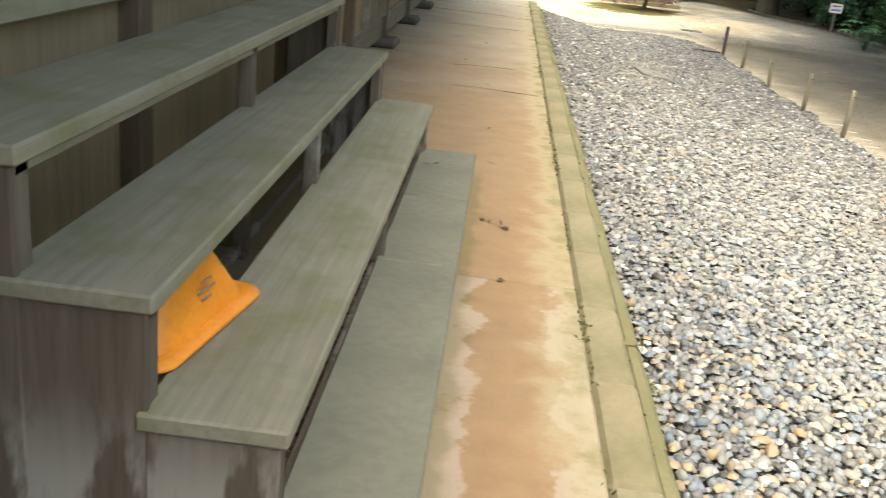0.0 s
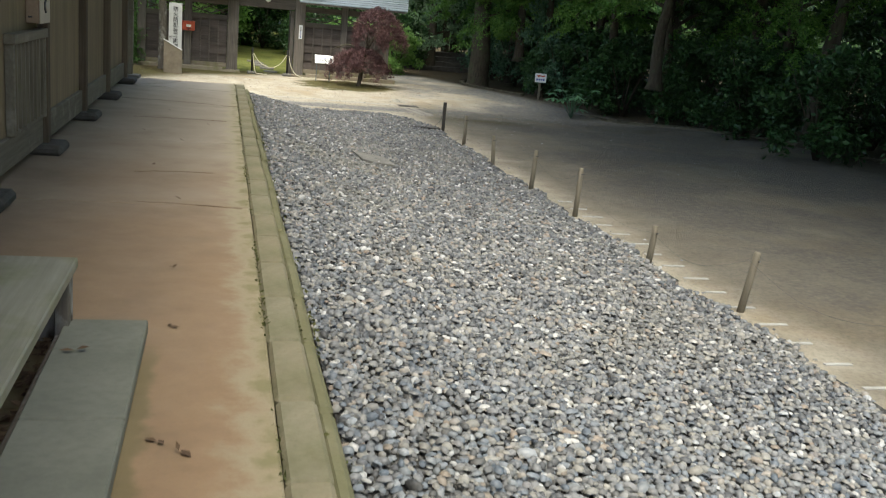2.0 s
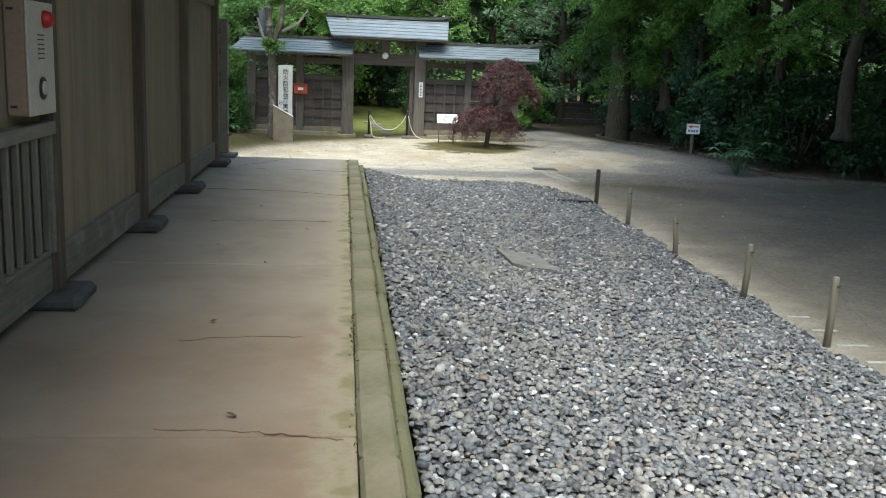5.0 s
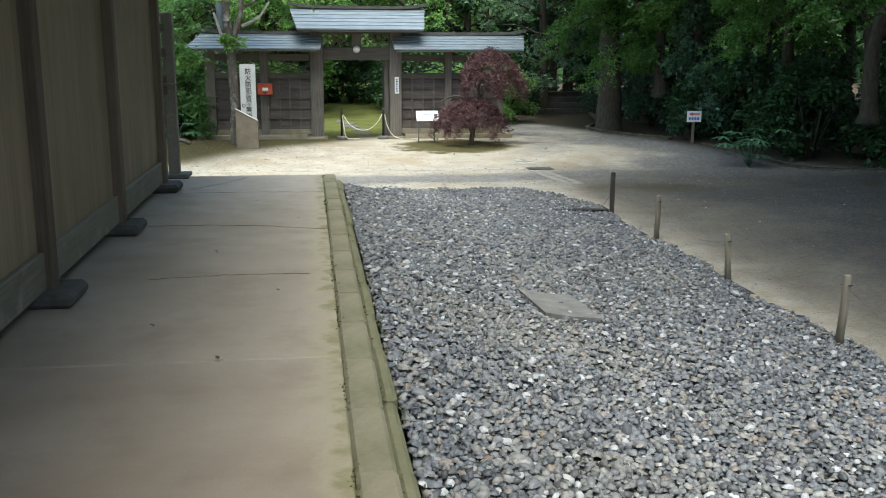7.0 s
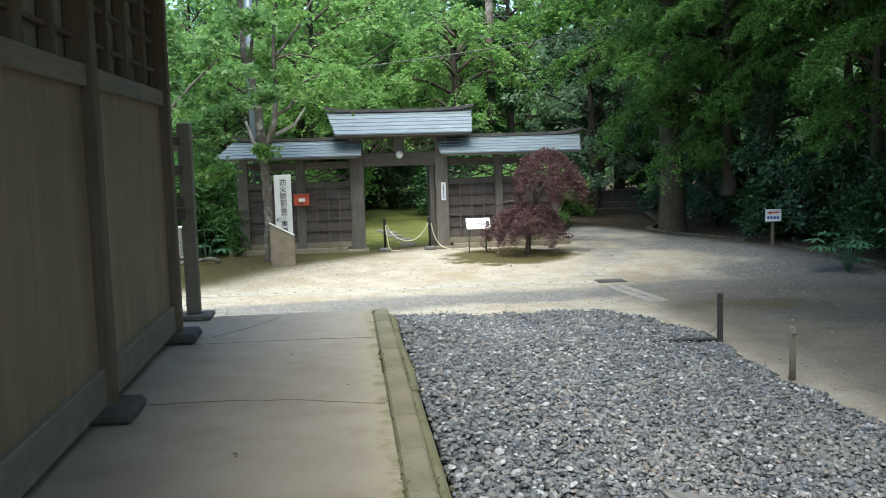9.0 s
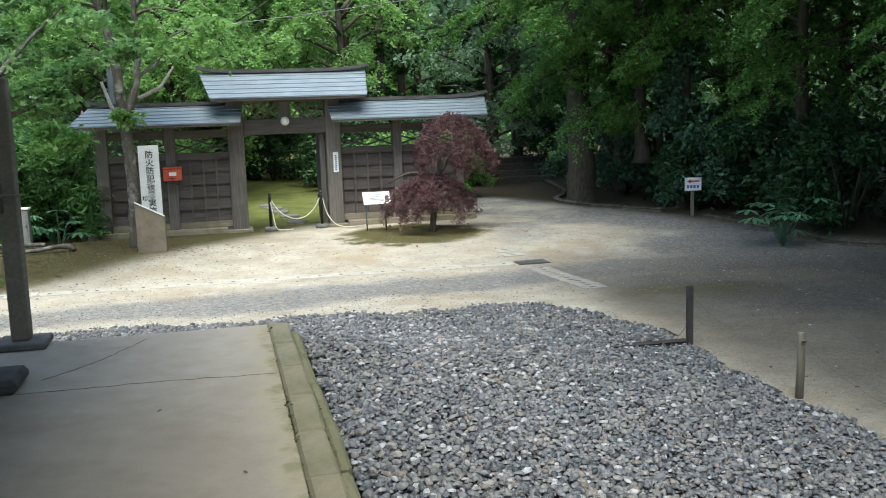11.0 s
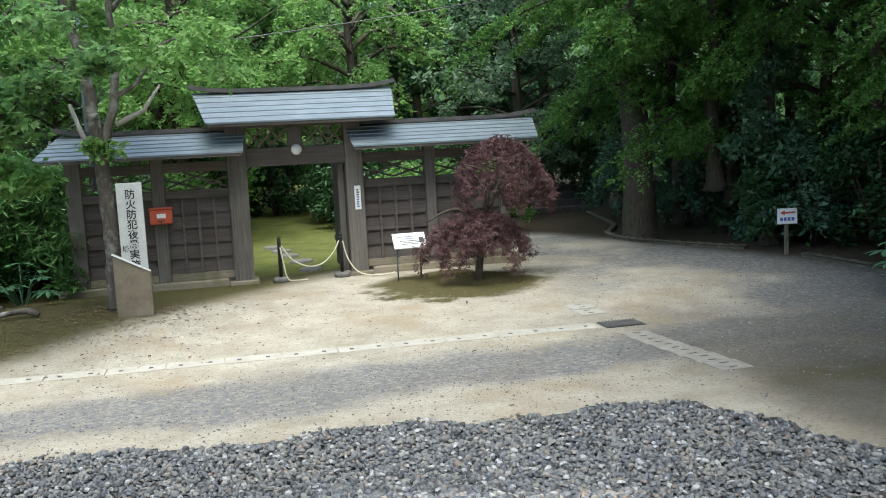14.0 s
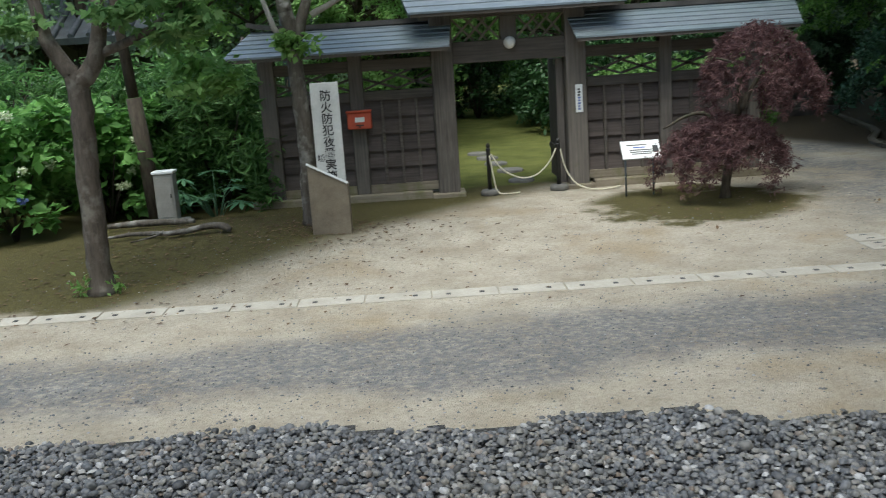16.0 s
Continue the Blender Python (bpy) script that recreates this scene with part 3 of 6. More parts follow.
def build_bed():
    xs, ys = np.arange(-4.2, 3.61, 0.1), np.arange(-19.5, 3.3, 0.1)
    ids, vs, fs = {}, [], []

    def vid(i, j):
        if (i, j) not in ids:
            x, y = xs[i], ys[j]
            ids[i, j] = len(vs)
            vs.append((x, y, zbed(x, y) - 0.022))
        return ids[i, j]

    for i in range(len(xs) - 1):
        for j in range(len(ys) - 1):
            if in_bed(xs[i] + 0.05, ys[j] + 0.05) or in_bed(xs[i], ys[j]):
                fs.append((vid(i, j), vid(i + 1, j), vid(i + 1, j + 1), vid(i, j + 1)))
    return tagged(new("gravel_bed", raw("gravel_bed", vs, fs, M_BED, True)), "bed of mixed grey river pebbles along the kerb", "gravel", kind="structure")


bed = build_bed()

floor = tagged(new("floor"), "rust-stained concrete walkway with worn joints and a pale painted sheen", "floor", kind="structure")
JOINTS = (-20.0, -17.2, -15.25, -13.69, -9.46, -6.58, 0.0)
for y0, y1 in zip(JOINTS, JOINTS[1:]):
    part("concrete_slab", boxed(-2.4, -0.152, y0 + 0.008, y1 - (0.0 if y1 == 0 else 0.008), -0.75, 0.0, 0.008), M_FLOOR, floor)
solid("floor_joint_bed", boxed(-2.39, -0.16, -19.9, -0.02, -0.75, -0.012), M_STONE, "dark soil filling the joints of the walkway", "floor")
rng0 = random.Random(3)
for x0, y0, x1, y1, bow in ((-1.6, -3.10, -0.17, -3.37, 0.10), (-1.6, -1.30, -0.17, -1.36, 0.03), (-1.52, -1.02, -0.98, -0.14, -0.10), (-1.3, -4.95, -0.3, -4.9, 0.05), (-1.0, -8.3, -0.4, -8.22, 0.04), (-0.9, -9.40, -0.2, -9.5, 0.02)):
    pts = [(x0 + (x1 - x0) * k / 24 + rng0.uniform(-0.006, 0.006), y0 + (y1 - y0) * k / 24 + bow * math.sin(math.pi * k / 24) + rng0.uniform(-0.012, 0.012), 0.0) for k in range(25)]
    solid("crack", tube(bmesh.new(), pts, [0.002 + 0.0016 * rng0.random() for _ in pts], 5), M_DEAD, "thin dark crack across the concrete", "crack")

kerb = tagged(new("kerb"), "row of mossy tan kerb stones", "kerb", kind="structure")
ledge = tagged(new("kerb_ledge"), "low mossy stone ledge below the kerb", "kerb", kind="structure")
KERB_ME = [boxed(-0.148, 0.0, -0.299, 0.299, -0.42, 0.0, 0.016), boxed(0.003, 0.072, -0.348, 0.348, -0.45, 0.0, 0.02)]

# ---- the hall on the west side ----
WX = -1.80
POSTS_Y = (-16.3, -14.1, -11.95, -9.75, -7.62, -5.40, -3.33, -1.12)
wall = tagged(new("wall_west"), "long timber hall wall of dark boards between posts", "wall", kind="structure")
for y0, y1 in zip((-19.5,) + POSTS_Y, POSTS_Y):
    part("wall_panel", boxed(WX - 0.12, WX, y0 + 0.058, y1 - 0.058, 0.30, 1.90), M_PANEL, wall)
    part("baseboard", boxed(WX - 0.10, WX + 0.035, y0 + 0.062, y1 - 0.062, 0.085, 0.30, 0.006), M_RAIL, wall, "pale weathered bottom rail")
    part("rail", boxed(WX - 0.10, WX + 0.04, y0 + 0.062, y1 - 0.062, 1.90, 2.02, 0.006), M_RAIL, wall, "weathered middle rail")
    part("window_backing", boxed(WX - 0.12, WX - 0.06, y0 + 0.058, y1 - 0.058, 2.02, 3.05), M_SHOJI, wall, "dim papered window screen")
    half = (y1 - y0) / 2
    for a in (y0 + 0.07, y0 + half + 0.02):
        b = a + half - 0.09
        for yy in (a, (a + b) / 2 - 0.02, b - 0.04):
            part("window_stile", boxed(WX - 0.055, WX + (0.02 if yy != a else 0.012), yy, yy + 0.045, 2.02, 3.05, 0.004), M_POST, wall)
        for k in range(4):
            part("lattice_bar", boxed(WX - 0.05, WX - 0.005, a + 0.05, b - 0.045, 2.16 + k * 0.22, 2.185 + k * 0.22), M_POST, wall)
for y in POSTS_Y:
    part("post", boxed(WX - 0.14, WX + 0.075, y - 0.055, y + 0.055, 0.05, 3.2, 0.008), M_POST, wall)
    solid("base_stone", boxed(WX - 0.16, WX + 0.20, y - 0.20, y + 0.20, -0.002, 0.085, 0.028), M_FOOT, "flat dark stone under a wall post", "base stone", "post base stones", "thing")
part("wall_return", boxed(-9.0, WX - 0.14, -1.2, -1.02, 0.02, 3.2), M_PANEL, wall)
part("underfloor", boxed(-2.6, -2.3, -19.5, -1.1, -0.02, 0.32), M_PLASTER, wall)
roof_hall = tagged(new("ceiling_eave"), "dark boarded eave over the walkway", "eave", kind="structure")
part("eave_boarding", boxed(-9.0, -0.55, -22, -0.3, 3.2, 3.32), M_PANEL, roof_hall)
bm = bmesh.new()
beam(bm, (-0.45, -11.15, 3.38), (-9.0, -11.15, 6.6), 21.8, 0.1, (0, 0, 1))
part("tiled_roof", bm, M_TILE, roof_hall)
solid("wall_south", boxed(-9.0, 0.3, -22.2, -22.0, -0.6, 3.2), M_PANEL, "plain dark wall closing the hall", "wall")

# plank window boards behind the bench steps
bm = boxed(WX + 0.005, WX + 0.05, -16.1, -12.05, 0.98, 1.35, 0.006)
solid("wall_board", bm, M_BENCH, "mossy weathered board on the wall above the steps", "board", kind="thing")


# ---- stepped benches ----
def bench_row(x0, x1, top, y0, y1, label, low):
    b = thing("bench_row", ((x0 + x1) / 2, (y0 + y1) / 2, low), label, "bench", "stepped bench rows")
    w, ln = (x1 - x0) / 2, (y1 - y0) / 2
    part("plank", boxed(-w, w, -ln, ln, top - 0.042 - low, top - low, 0.006), M_BENCH, b)
    part("apron", boxed(w - 0.05, w - 0.022, -ln + 0.03, ln - 0.03, top - 0.072 - low, top - 0.044 - low, 0.004), M_BENCH, b)
    for k in range(3):
        y = -ln + 0.06 + k * (2 * ln - 0.12) / 2
        part("upright", boxed(w - 0.075, w - 0.052 + 0.03, y - 0.028, y + 0.028, 0.0, top - 0.044 - low, 0.004), M_BENCHV, b)
    inset = 0.004 if 0.5 < top < 0.7 else 0.0
    for y in (-ln + 0.008 + inset, ln - 0.028 - inset):
        part("side_panel", boxed(-w + 0.02, w - 0.018, y, y + 0.02, 0.0, top - 0.045 - low, 0.003), M_SIDE, b, "dark side board with splashes of pale paint")
    part("stretcher", boxed(w - 0.07, w - 0.045, -ln + 0.1, ln - 0.1, 0.02, 0.055, 0.003), M_BENCHV, b)
    return b


for x0, x1, top in ((-1.205, -0.89, 0.34), (-1.485, -1.165, 0.60), (-1.735, -1.42, 0.865)):
    bench_row(x0, x1, top, -15.55, -12.05, "long grey weathered wooden step bench against the hall wall", 0.0)
for k, (y0, y1) in enumerate(((-15.62, -13.86), (-13.855, -12.98), (-12.975, -12.05))):
    t = thing("step_slab", (-0.78, (y0 + y1) / 2, 0.0), "smooth grey-green slab step lying before the benches", "step", "slab steps")
    h = (y1 - y0) / 2 - 0.002
    part("slab_top", boxed(-0.155, 0.155, -h, h, 0.03, 0.087, 0.006), M_SLAB, t)
    part("bearer", boxed(-0.13, 0.13, -h + 0.05, -h + 0.13, 0.0, 0.03), M_BENCHV, t)
    part("bearer", boxed(-0.13, 0.13, h - 0.13, h - 0.05, 0.0, 0.03), M_BENCHV, t)


def orange_tub():
    """A flared plastic tub leaning on its side against the bench above."""
    t = new("plastic_tub")
    tagged(t, "bright orange flared plastic tub tipped over on the bench", "tub")
    t.matrix_basis = pose(-1.335, -15.11, 0.342, 0, 0, -9)
    def rr(hx, hy, z, n=8, c=0.07):
        out = []
        for sx, sy, a0 in ((1, 1, 0), (-1, 1, 90), (-1, -1, 180), (1, -1, 270)):
            for k in range(n):
                a = radians(a0 + 90 * k / (n - 1))
                out.append(((hx - c) * sx + c * math.cos(a), (hy - c) * sy + c * math.sin(a), z))
        return out
    def shell(prof):
        b = bmesh.new()
        rings = [[b.verts.new(p) for p in rr(*q)] for q in prof]
        for r0, r1 in zip(rings, rings[1:]):
            for j in range(len(r0)):
                b.faces.new((r0[j], r0[(j + 1) % len(r0)], r1[(j + 1) % len(r0)], r1[j])).smooth = True
        return b, rings
    b, rings = shell([(0.165, 0.25, 0.012), (0.155, 0.235, 0.05), (0.12, 0.165, 0.185), (0.105, 0.15, 0.205), (0.085, 0.13, 0.212)])
    b.faces.new(rings[-1])
    part("bowl", b, M_ORANGE, t)
    b, rings = shell([(0.165, 0.25, 0.008), (0.20, 0.285, 0.0), (0.205, 0.29, 0.008), (0.20, 0.286, 0.018), (0.163, 0.248, 0.022)])
    part("rim", b, M_ORANGE, t, "rolled orange rim")
    for k, (yy, ln) in enumerate(((0.03, 0.05), (0.0, 0.09), (-0.035, 0.05))):
        b = bmesh.new()
        beam(b, (0.148 - 0.0, -ln / 2 + 0.02, 0.09 + k * 0.03), (0.148, ln / 2 + 0.02, 0.09 + k * 0.03), 0.004, 0.008)
        part("faded_print", b, M_BOXSIDE, t, "faded dark print")
    t.matrix_basis = t.matrix_basis @ Matrix.Diagonal((0.92, 0.95, 0.78, 1))


orange_tub()


# ---- things on the hall wall ----
def alarm_box():
    t = thing("alarm_box", (WX + 0.002, -7.955, 1.05), "cream wall-mounted fire alarm box with a red lamp", "alarm box")
    part("case", boxed(0.0, 0.095, -0.20, 0.20, 0.0, 0.54, 0.008), M_BOXSIDE, t)
    part("front_plate", boxed(0.097, 0.107, -0.202, 0.202, 0.0, 0.54, 0.004), M_CREAM, t, "cream front plate")
    bm = lathe(bmesh.new(), [(0.042, 0), (0.042, 0.012), (0.034, 0.034), (0.018, 0.048), (0.004, 0.052)], 16)
    bmesh.ops.transform(bm, matrix=pose(0.107, 0.06, 0.46, 0, 90, 0), verts=bm.verts)
    part("lamp_lens", bm, M_LAMPRED, t, "domed red lamp lens")
    bm = lathe(bmesh.new(), [(0.055, 0), (0.055, 0.006), (0.04, 0.008)], 20)
    bmesh.ops.transform(bm, matrix=pose(0.107, 0.0, 0.13, 0, 90, 0), verts=bm.verts)
    part("push_button_ring", bm, M_BLACK, t)
    bm = lathe(bmesh.new(), [(0.034, 0), (0.034, 0.012), (0.02, 0.014)], 16)
    bmesh.ops.transform(bm, matrix=pose(0.108, 0.0, 0.13, 0, 90, 0), verts=bm.verts)
    part("push_button", bm, M_CREAM, t)
    for k in range(6):
        part("vent_slot", boxed(0.1065, 0.1085, -0.05, 0.05, 0.27 + k * 0.022, 0.276 + k * 0.022), M_BLACK, t)
    for z in (0.04, 0.49):
        part("latch", boxed(0.02, 0.05, -0.208, -0.20, z, z + 0.012), M_BLACK, t)


def wall_grille():
    t = thing("slatted_grille", (WX + 0.002, -8.28, 0.30), "weathered wooden slatted grille set against the wall", "grille")
    w, h = 0.58, 0.70
    part("head_rail", boxed(0.0, 0.075, -w - 0.04, w + 0.04, h - 0.07, h, 0.005), M_RAIL, t)
    part("foot_rail", boxed(0.0, 0.05, -w, w, 0.0, 0.03, 0.004), M_RAIL, t)
    for y in (-w - 0.02, w - 0.02):
        part("side_stile", boxed(0.0, 0.06, y, y + 0.05, 0.0, h - 0.07, 0.004), M_RAIL, t)
    for k in range(8):
        y = -w + 0.09 + k * (2 * w - 0.18) / 7
        part("slat", boxed(0.03, 0.06, y - 0.014, y + 0.014, 0.03, h - 0.07, 0.003), M_STAKE, t)
    part("cross_bar", boxed(0.008, 0.019, -w + 0.03, w - 0.03, 0.30, 0.34), M_POST, t)
    # added black sheet that gives the gaps between the slats their shade
    part("backing", boxed(0.002, 0.007, -w + 0.03, w - 0.03, 0.03, h - 0.07), M_BLACK, t, "black sheet standing in for the shade behind the slats")


alarm_box()
wall_grille()


def notice_rack():
    t = thing("notice_rack", (-1.80, -0.06, 0.0), "grey weathered timber rack with cross boards and a shelf", "rack")
    for x in (0.0, -1.3):
        part("post", boxed(x - 0.06, x + 0.06, -0.06, 0.06, 0.05, 1.80, 0.008), M_RAIL if x == 0 else M_POST, t)
        part("foot", boxed(x - 0.16, x + 0.17, -0.16, 0.16, 0.0, 0.05, 0.01), M_STONE, t)
    for z0, z1 in ((0.92, 1.02), (1.05, 1.12), (1.33, 1.42), (1.60, 1.68)):
        part("cross_board", boxed(-1.42, -0.02, -0.10, -0.064, z0, z1, 0.004), M_RAILX, t)
    part("shelf", boxed(-1.45, 0.10, -0.17, -0.102, 1.03, 1.045, 0.003), M_RAIL, t)


notice_rack()


# ---- stakes and timber along the gravel ----
STAKES = ((3.55, 0.61, 0.56, 0), (3.52, -1.05, 0.52, 1), (3.46, -3.02, 0.47, -3), (3.40, -4.95, 0.56, 2), (3.48, -6.30, 0.58, 1), (3.49, -8.18, 0.38, 3), (3.60, -9.60, 0.52, 6), (3.63, -11.38, 0.60, 7))
for k, (x, y, h, lean) in enumerate(STAKES):
    t = thing("fence_stake", (x, y, -0.66), "dark square stake at the gravel's corner" if k == 0 else "thin weathered wooden stake at the edge of the gravel", "stake", "gravel stakes")
    t.matrix_basis = t.matrix_basis @ pose(0, 0, 0, lean, lean * 0.6, 8 * k)
    bm = tube(bmesh.new(), [(0, 0, -0.1), (0.006, 0, h * 0.5), (0, 0.004, h - 0.012), (0, 0.004, h)], [0.031, 0.029, 0.027, 0.02], 9) if k else boxed(-0.026, 0.026, -0.026, 0.026, -0.1, h, 0.006)
    part("shaft", bm, M_DARKSTAKE if k == 0 else M_STAKE, t)
    part("wire_staple", boxed(-0.02, 0.02, -0.034, -0.022, h - 0.075, h - 0.065), M_BLACK, t)
for (x, y, h, _), (x2, y2, h2, _) in zip(STAKES, STAKES[1:]):
    bm = bmesh.new()
    pts = [(x + (x2 - x) * k / 14 + 0.0, y + (y2 - y) * k / 14, -0.66 + h - 0.07 + (h2 - h) * k / 14 - 0.16 * math.sin(math.pi * k / 14)) for k in range(15)]
    tube(bm, pts, [0.0013] * 15, 4)
    tagged(part("guard_wire", bm, M_BLACK, None), "slack thin wire strung between stakes", "wire", "guard wires")
bm = bmesh.new()
tube(bm, bend([(3.5, 0.53, -0.17), (3.47, 0.5, -0.4), (3.36, 0.47, -0.52), (3.32, 0.46, -0.56)], 5), [0.0025] * 16, 4)
tagged(part("guard_wire", bm, M_BLACK, None), "loose wire end hanging from the corner stake", "wire", "guard wires")
bm = bmesh.new()
beam(bm, (2.72, 0.47, -0.575), (3.46, 0.52, -0.60), 0.09, 0.075, (0, 0, 1), 0.008)
tagged(part("edging_timber", bm, M_DARKSTAKE, None), "dark timber lying on the gravel by the corner stake", "timber")
for k in range(16):
    y = -5.48 - k * 0.402
    bm = boxed(3.585, 3.76 + 0.03 * (k % 3), y - 0.019, y + 0.019, -0.70, zg(3.7, y) + 0.008)
    solid("ground_marking", bm, M_STRIP, "short worn pale strip set in the sand", "marking", "pale strips", "thing")
bm = bmesh.new()
r = bmesh.ops.create_grid(bm, x_segments=6, y_segments=6, size=0.5)
for v in bm.verts:
    v.co = Vector((1.50 + v.co.x * 0.42 + v.co.y * -0.06, -4.40 + v.co.y * 0.64, 0))
    v.co.z = zbed(v.co.x, v.co.y) + 0.03
bmesh.ops.solidify(bm, geom=bm.faces[:], thickness=0.04)
tagged(part("inspection_cover", bm, M_STONE, None), "flat grey stone cover sunk in the gravel", "cover")


# ---- drain across the yard ----
drain = tagged(new("drain_channel"), "line of pale concrete drain covers across the yard", "drain", kind="structure")
for k in range(15):
    x = -5.0 + k * 0.6
    y = 6.36 - 0.028 * (x + 1)
    z = zg(x, y)
    part("drain_cover", boxed(x - 0.294, x + 0.294, y - 0.13, y + 0.13, z - 0.08, z + 0.009, 0.004), M_DRAIN, drain)
    for s in (-0.15, 0.15):
        part("lifting_slot", boxed(x + s - 0.022, x + s + 0.022, y - 0.04, y + 0.012, z - 0.01, z + 0.0115), M_BLACK, drain)
for k in range(8):
    y = 6.95 + k * 0.32 if k < 2 else 5.55 - (k - 2) * 0.36
    z = zg(3.9, y)
    part("drain_cover", boxed(3.74, 4.06, y - 0.17, y + 0.15, z - 0.08, z + 0.009, 0.004), M_DRAIN if k < 2 else M_DRAINE, drain)
    for s in (-0.09, 0.07):
        part("lifting_slot", boxed(3.9 - 0.04, 3.9 + 0.04, y + s - 0.012, y + s + 0.012, z - 0.01, z + 0.0115), M_BLACK, drain)
g = thing("drain_grating", (3.98, 6.2, zg(3.98, 6.2) + 0.004), "rusty iron grating set in the drain corner", "grating")
part("grate_frame", boxed(-0.24, 0.24, -0.16, 0.16, -0.03, 0.004), M_BLACK, g)
for k in range(11):
    part("grate_bar", boxed(-0.21 + k * 0.042 - 0.008, -0.21 + k * 0.042 + 0.008, -0.15, 0.15, 0.005, 0.016), M_STONE, g)


# ---- the gate ----
GY, GZ = 11.12, -0.64


def gate_roof(parent, e0, e1, r0, r1, ez, rz, over=0.58, rows=6):
    """Stepped metal sheets on both slopes, with a ridge cap and fascia boards."""
    for side in (-1, 1):
        for k in range(rows):
            a, b = k / rows, (k + 1) / rows
            def at(u):
                return e0 + (r0 - e0) * u, e1 + (r1 - e1) * u, side * over * (1 - u), ez + (rz - ez) * u
            xa0, xa1, ya, za = at(a)
            xb0, xb1, yb, zb = at(b + 0.02)
            bm = bmesh.new()
            lo = [bm.verts.new(p) for p in ((xa0, ya, za), (xa1, ya, za), (xb1, yb, zb), (xb0, yb, zb))]
            hi = [bm.verts.new(p) for p in ((xa0, ya, za + 0.026), (xa1, ya, za + 0.026), (xb1, yb, zb + 0.010), (xb0, yb, zb + 0.010))]
            bm.faces.new(lo), bm.faces.new(hi)
            for j in range(4):
                bm.faces.new((lo[j], lo[(j + 1) % 4], hi[(j + 1) % 4], hi[j]))
            part("roof_sheet", bm, M_ROOF, parent)
        bm = bmesh.new()
        beam(bm, (e0 + 0.03, side * (over - 0.03), ez - 0.022), (e1 - 0.03, side * (over - 0.03), ez - 0.022), 0.03, 0.04)
        part("fascia", bm, M_RAILX, parent)
        for k in range(int((e1 - e0) / 0.3)):
            x = e0 + 0.2 + k * 0.3
            bm = bmesh.new()
            beam(bm, (x, side * (over - 0.05), ez - 0.03), (x, 0.0, rz - 0.05), 0.035, 0.04)
            part("rafter", bm, M_GPLANK, parent)
    n, rows_ = 18, []
    for k in range(n):
        u0, u1 = k / n, (k + 1) / n
        def cap(u):
            return r0 - 0.05 + (r1 - r0 + 0.1) * u, rz + 0.03 + 0.085 * abs(2 * u - 1) ** 5
        (xa, za), (xb, zb) = cap(u0), cap(u1)
        rows_.append((xa, za))
    rows_.append(cap(1.0))
    for hw, z0, z1 in ((0.075, -0.03, 0.008), (0.055, 0.009, 0.034)):
        bm = bmesh.new()
        rings = [[bm.verts.new((x, y, z + dz)) for y, dz in ((-hw, z0), (hw, z0), (hw, z1), (-hw, z1))] for x, z in rows_]
        for q0, q1 in zip(rings, rings[1:]):
            for j in range(4):
                bm.faces.new((q0[j], q0[(j + 1) % 4], q1[(j + 1) % 4], q1[j]))
        bm.faces.new(rings[0][::-1]), bm.faces.new(rings[-1])
        part("ridge_cap", bm, M_RIDGE, parent)


def gate_bay(parent, x0, x1, cols):
    """Boarded bay between two posts with an open brace lattice above."""
    bm = boxed(x0, x1, 0.06, 0.20, 0.12, 0.24, 0.006)
    part("bottom_rail", bm, M_SILL, parent)
    part("middle_rail", boxed(x0, x1, 0.05, 0.19, 1.40, 1.53, 0.006), M_RAILX, parent)
    part("top_rail", boxed(x0, x1, 0.05, 0.21, 1.80, 1.95, 0.006), M_RAILX, parent)
    w = (x1 - x0) / cols
    for c in range(cols):
        for r in range(5):
            z = 0.24 + r * 0.232
            bm = bmesh.new()
            xa, xb = x0 + c * w + 0.004, x0 + (c + 1) * w - 0.004
            lo = [bm.verts.new(p) for p in ((xa, 0.074, z), (xb, 0.074, z), (xb, 0.112, z + 0.236), (xa, 0.112, z + 0.236))]
            hi = [bm.verts.new((v.co.x, v.co.y + 0.016, v.co.z)) for v in lo]
            bm.faces.new(lo), bm.faces.new(hi[::-1])
            for j in range(4):
                bm.faces.new((lo[j], hi[j], hi[(j + 1) % 4], lo[(j + 1) % 4]))
            part("plank", bm, M_GPLANK, parent)
        if c:
            part("batten", boxed(x0 + c * w - 0.02, x0 + c * w + 0.02, 0.048, 0.11, 0.24, 1.40, 0.004), M_RAILX, parent)
    m = (x0 + x1) / 2
    for a, b in (((x0, 1.55), (m + 0.2, 1.80)), ((x1, 1.55), (m - 0.2, 1.80)), ((x0, 1.70), (m, 1.55)), ((x1, 1.70), (m, 1.55))):
        bm = bmesh.new()
        y = 0.10 if a[0] == x0 else 0.135
        beam(bm, (a[0], y, a[1]), (b[0], y, b[1]), 0.03, 0.035, (0, 1, 0))
        part("lattice_brace", bm, M_GPLANK, parent)


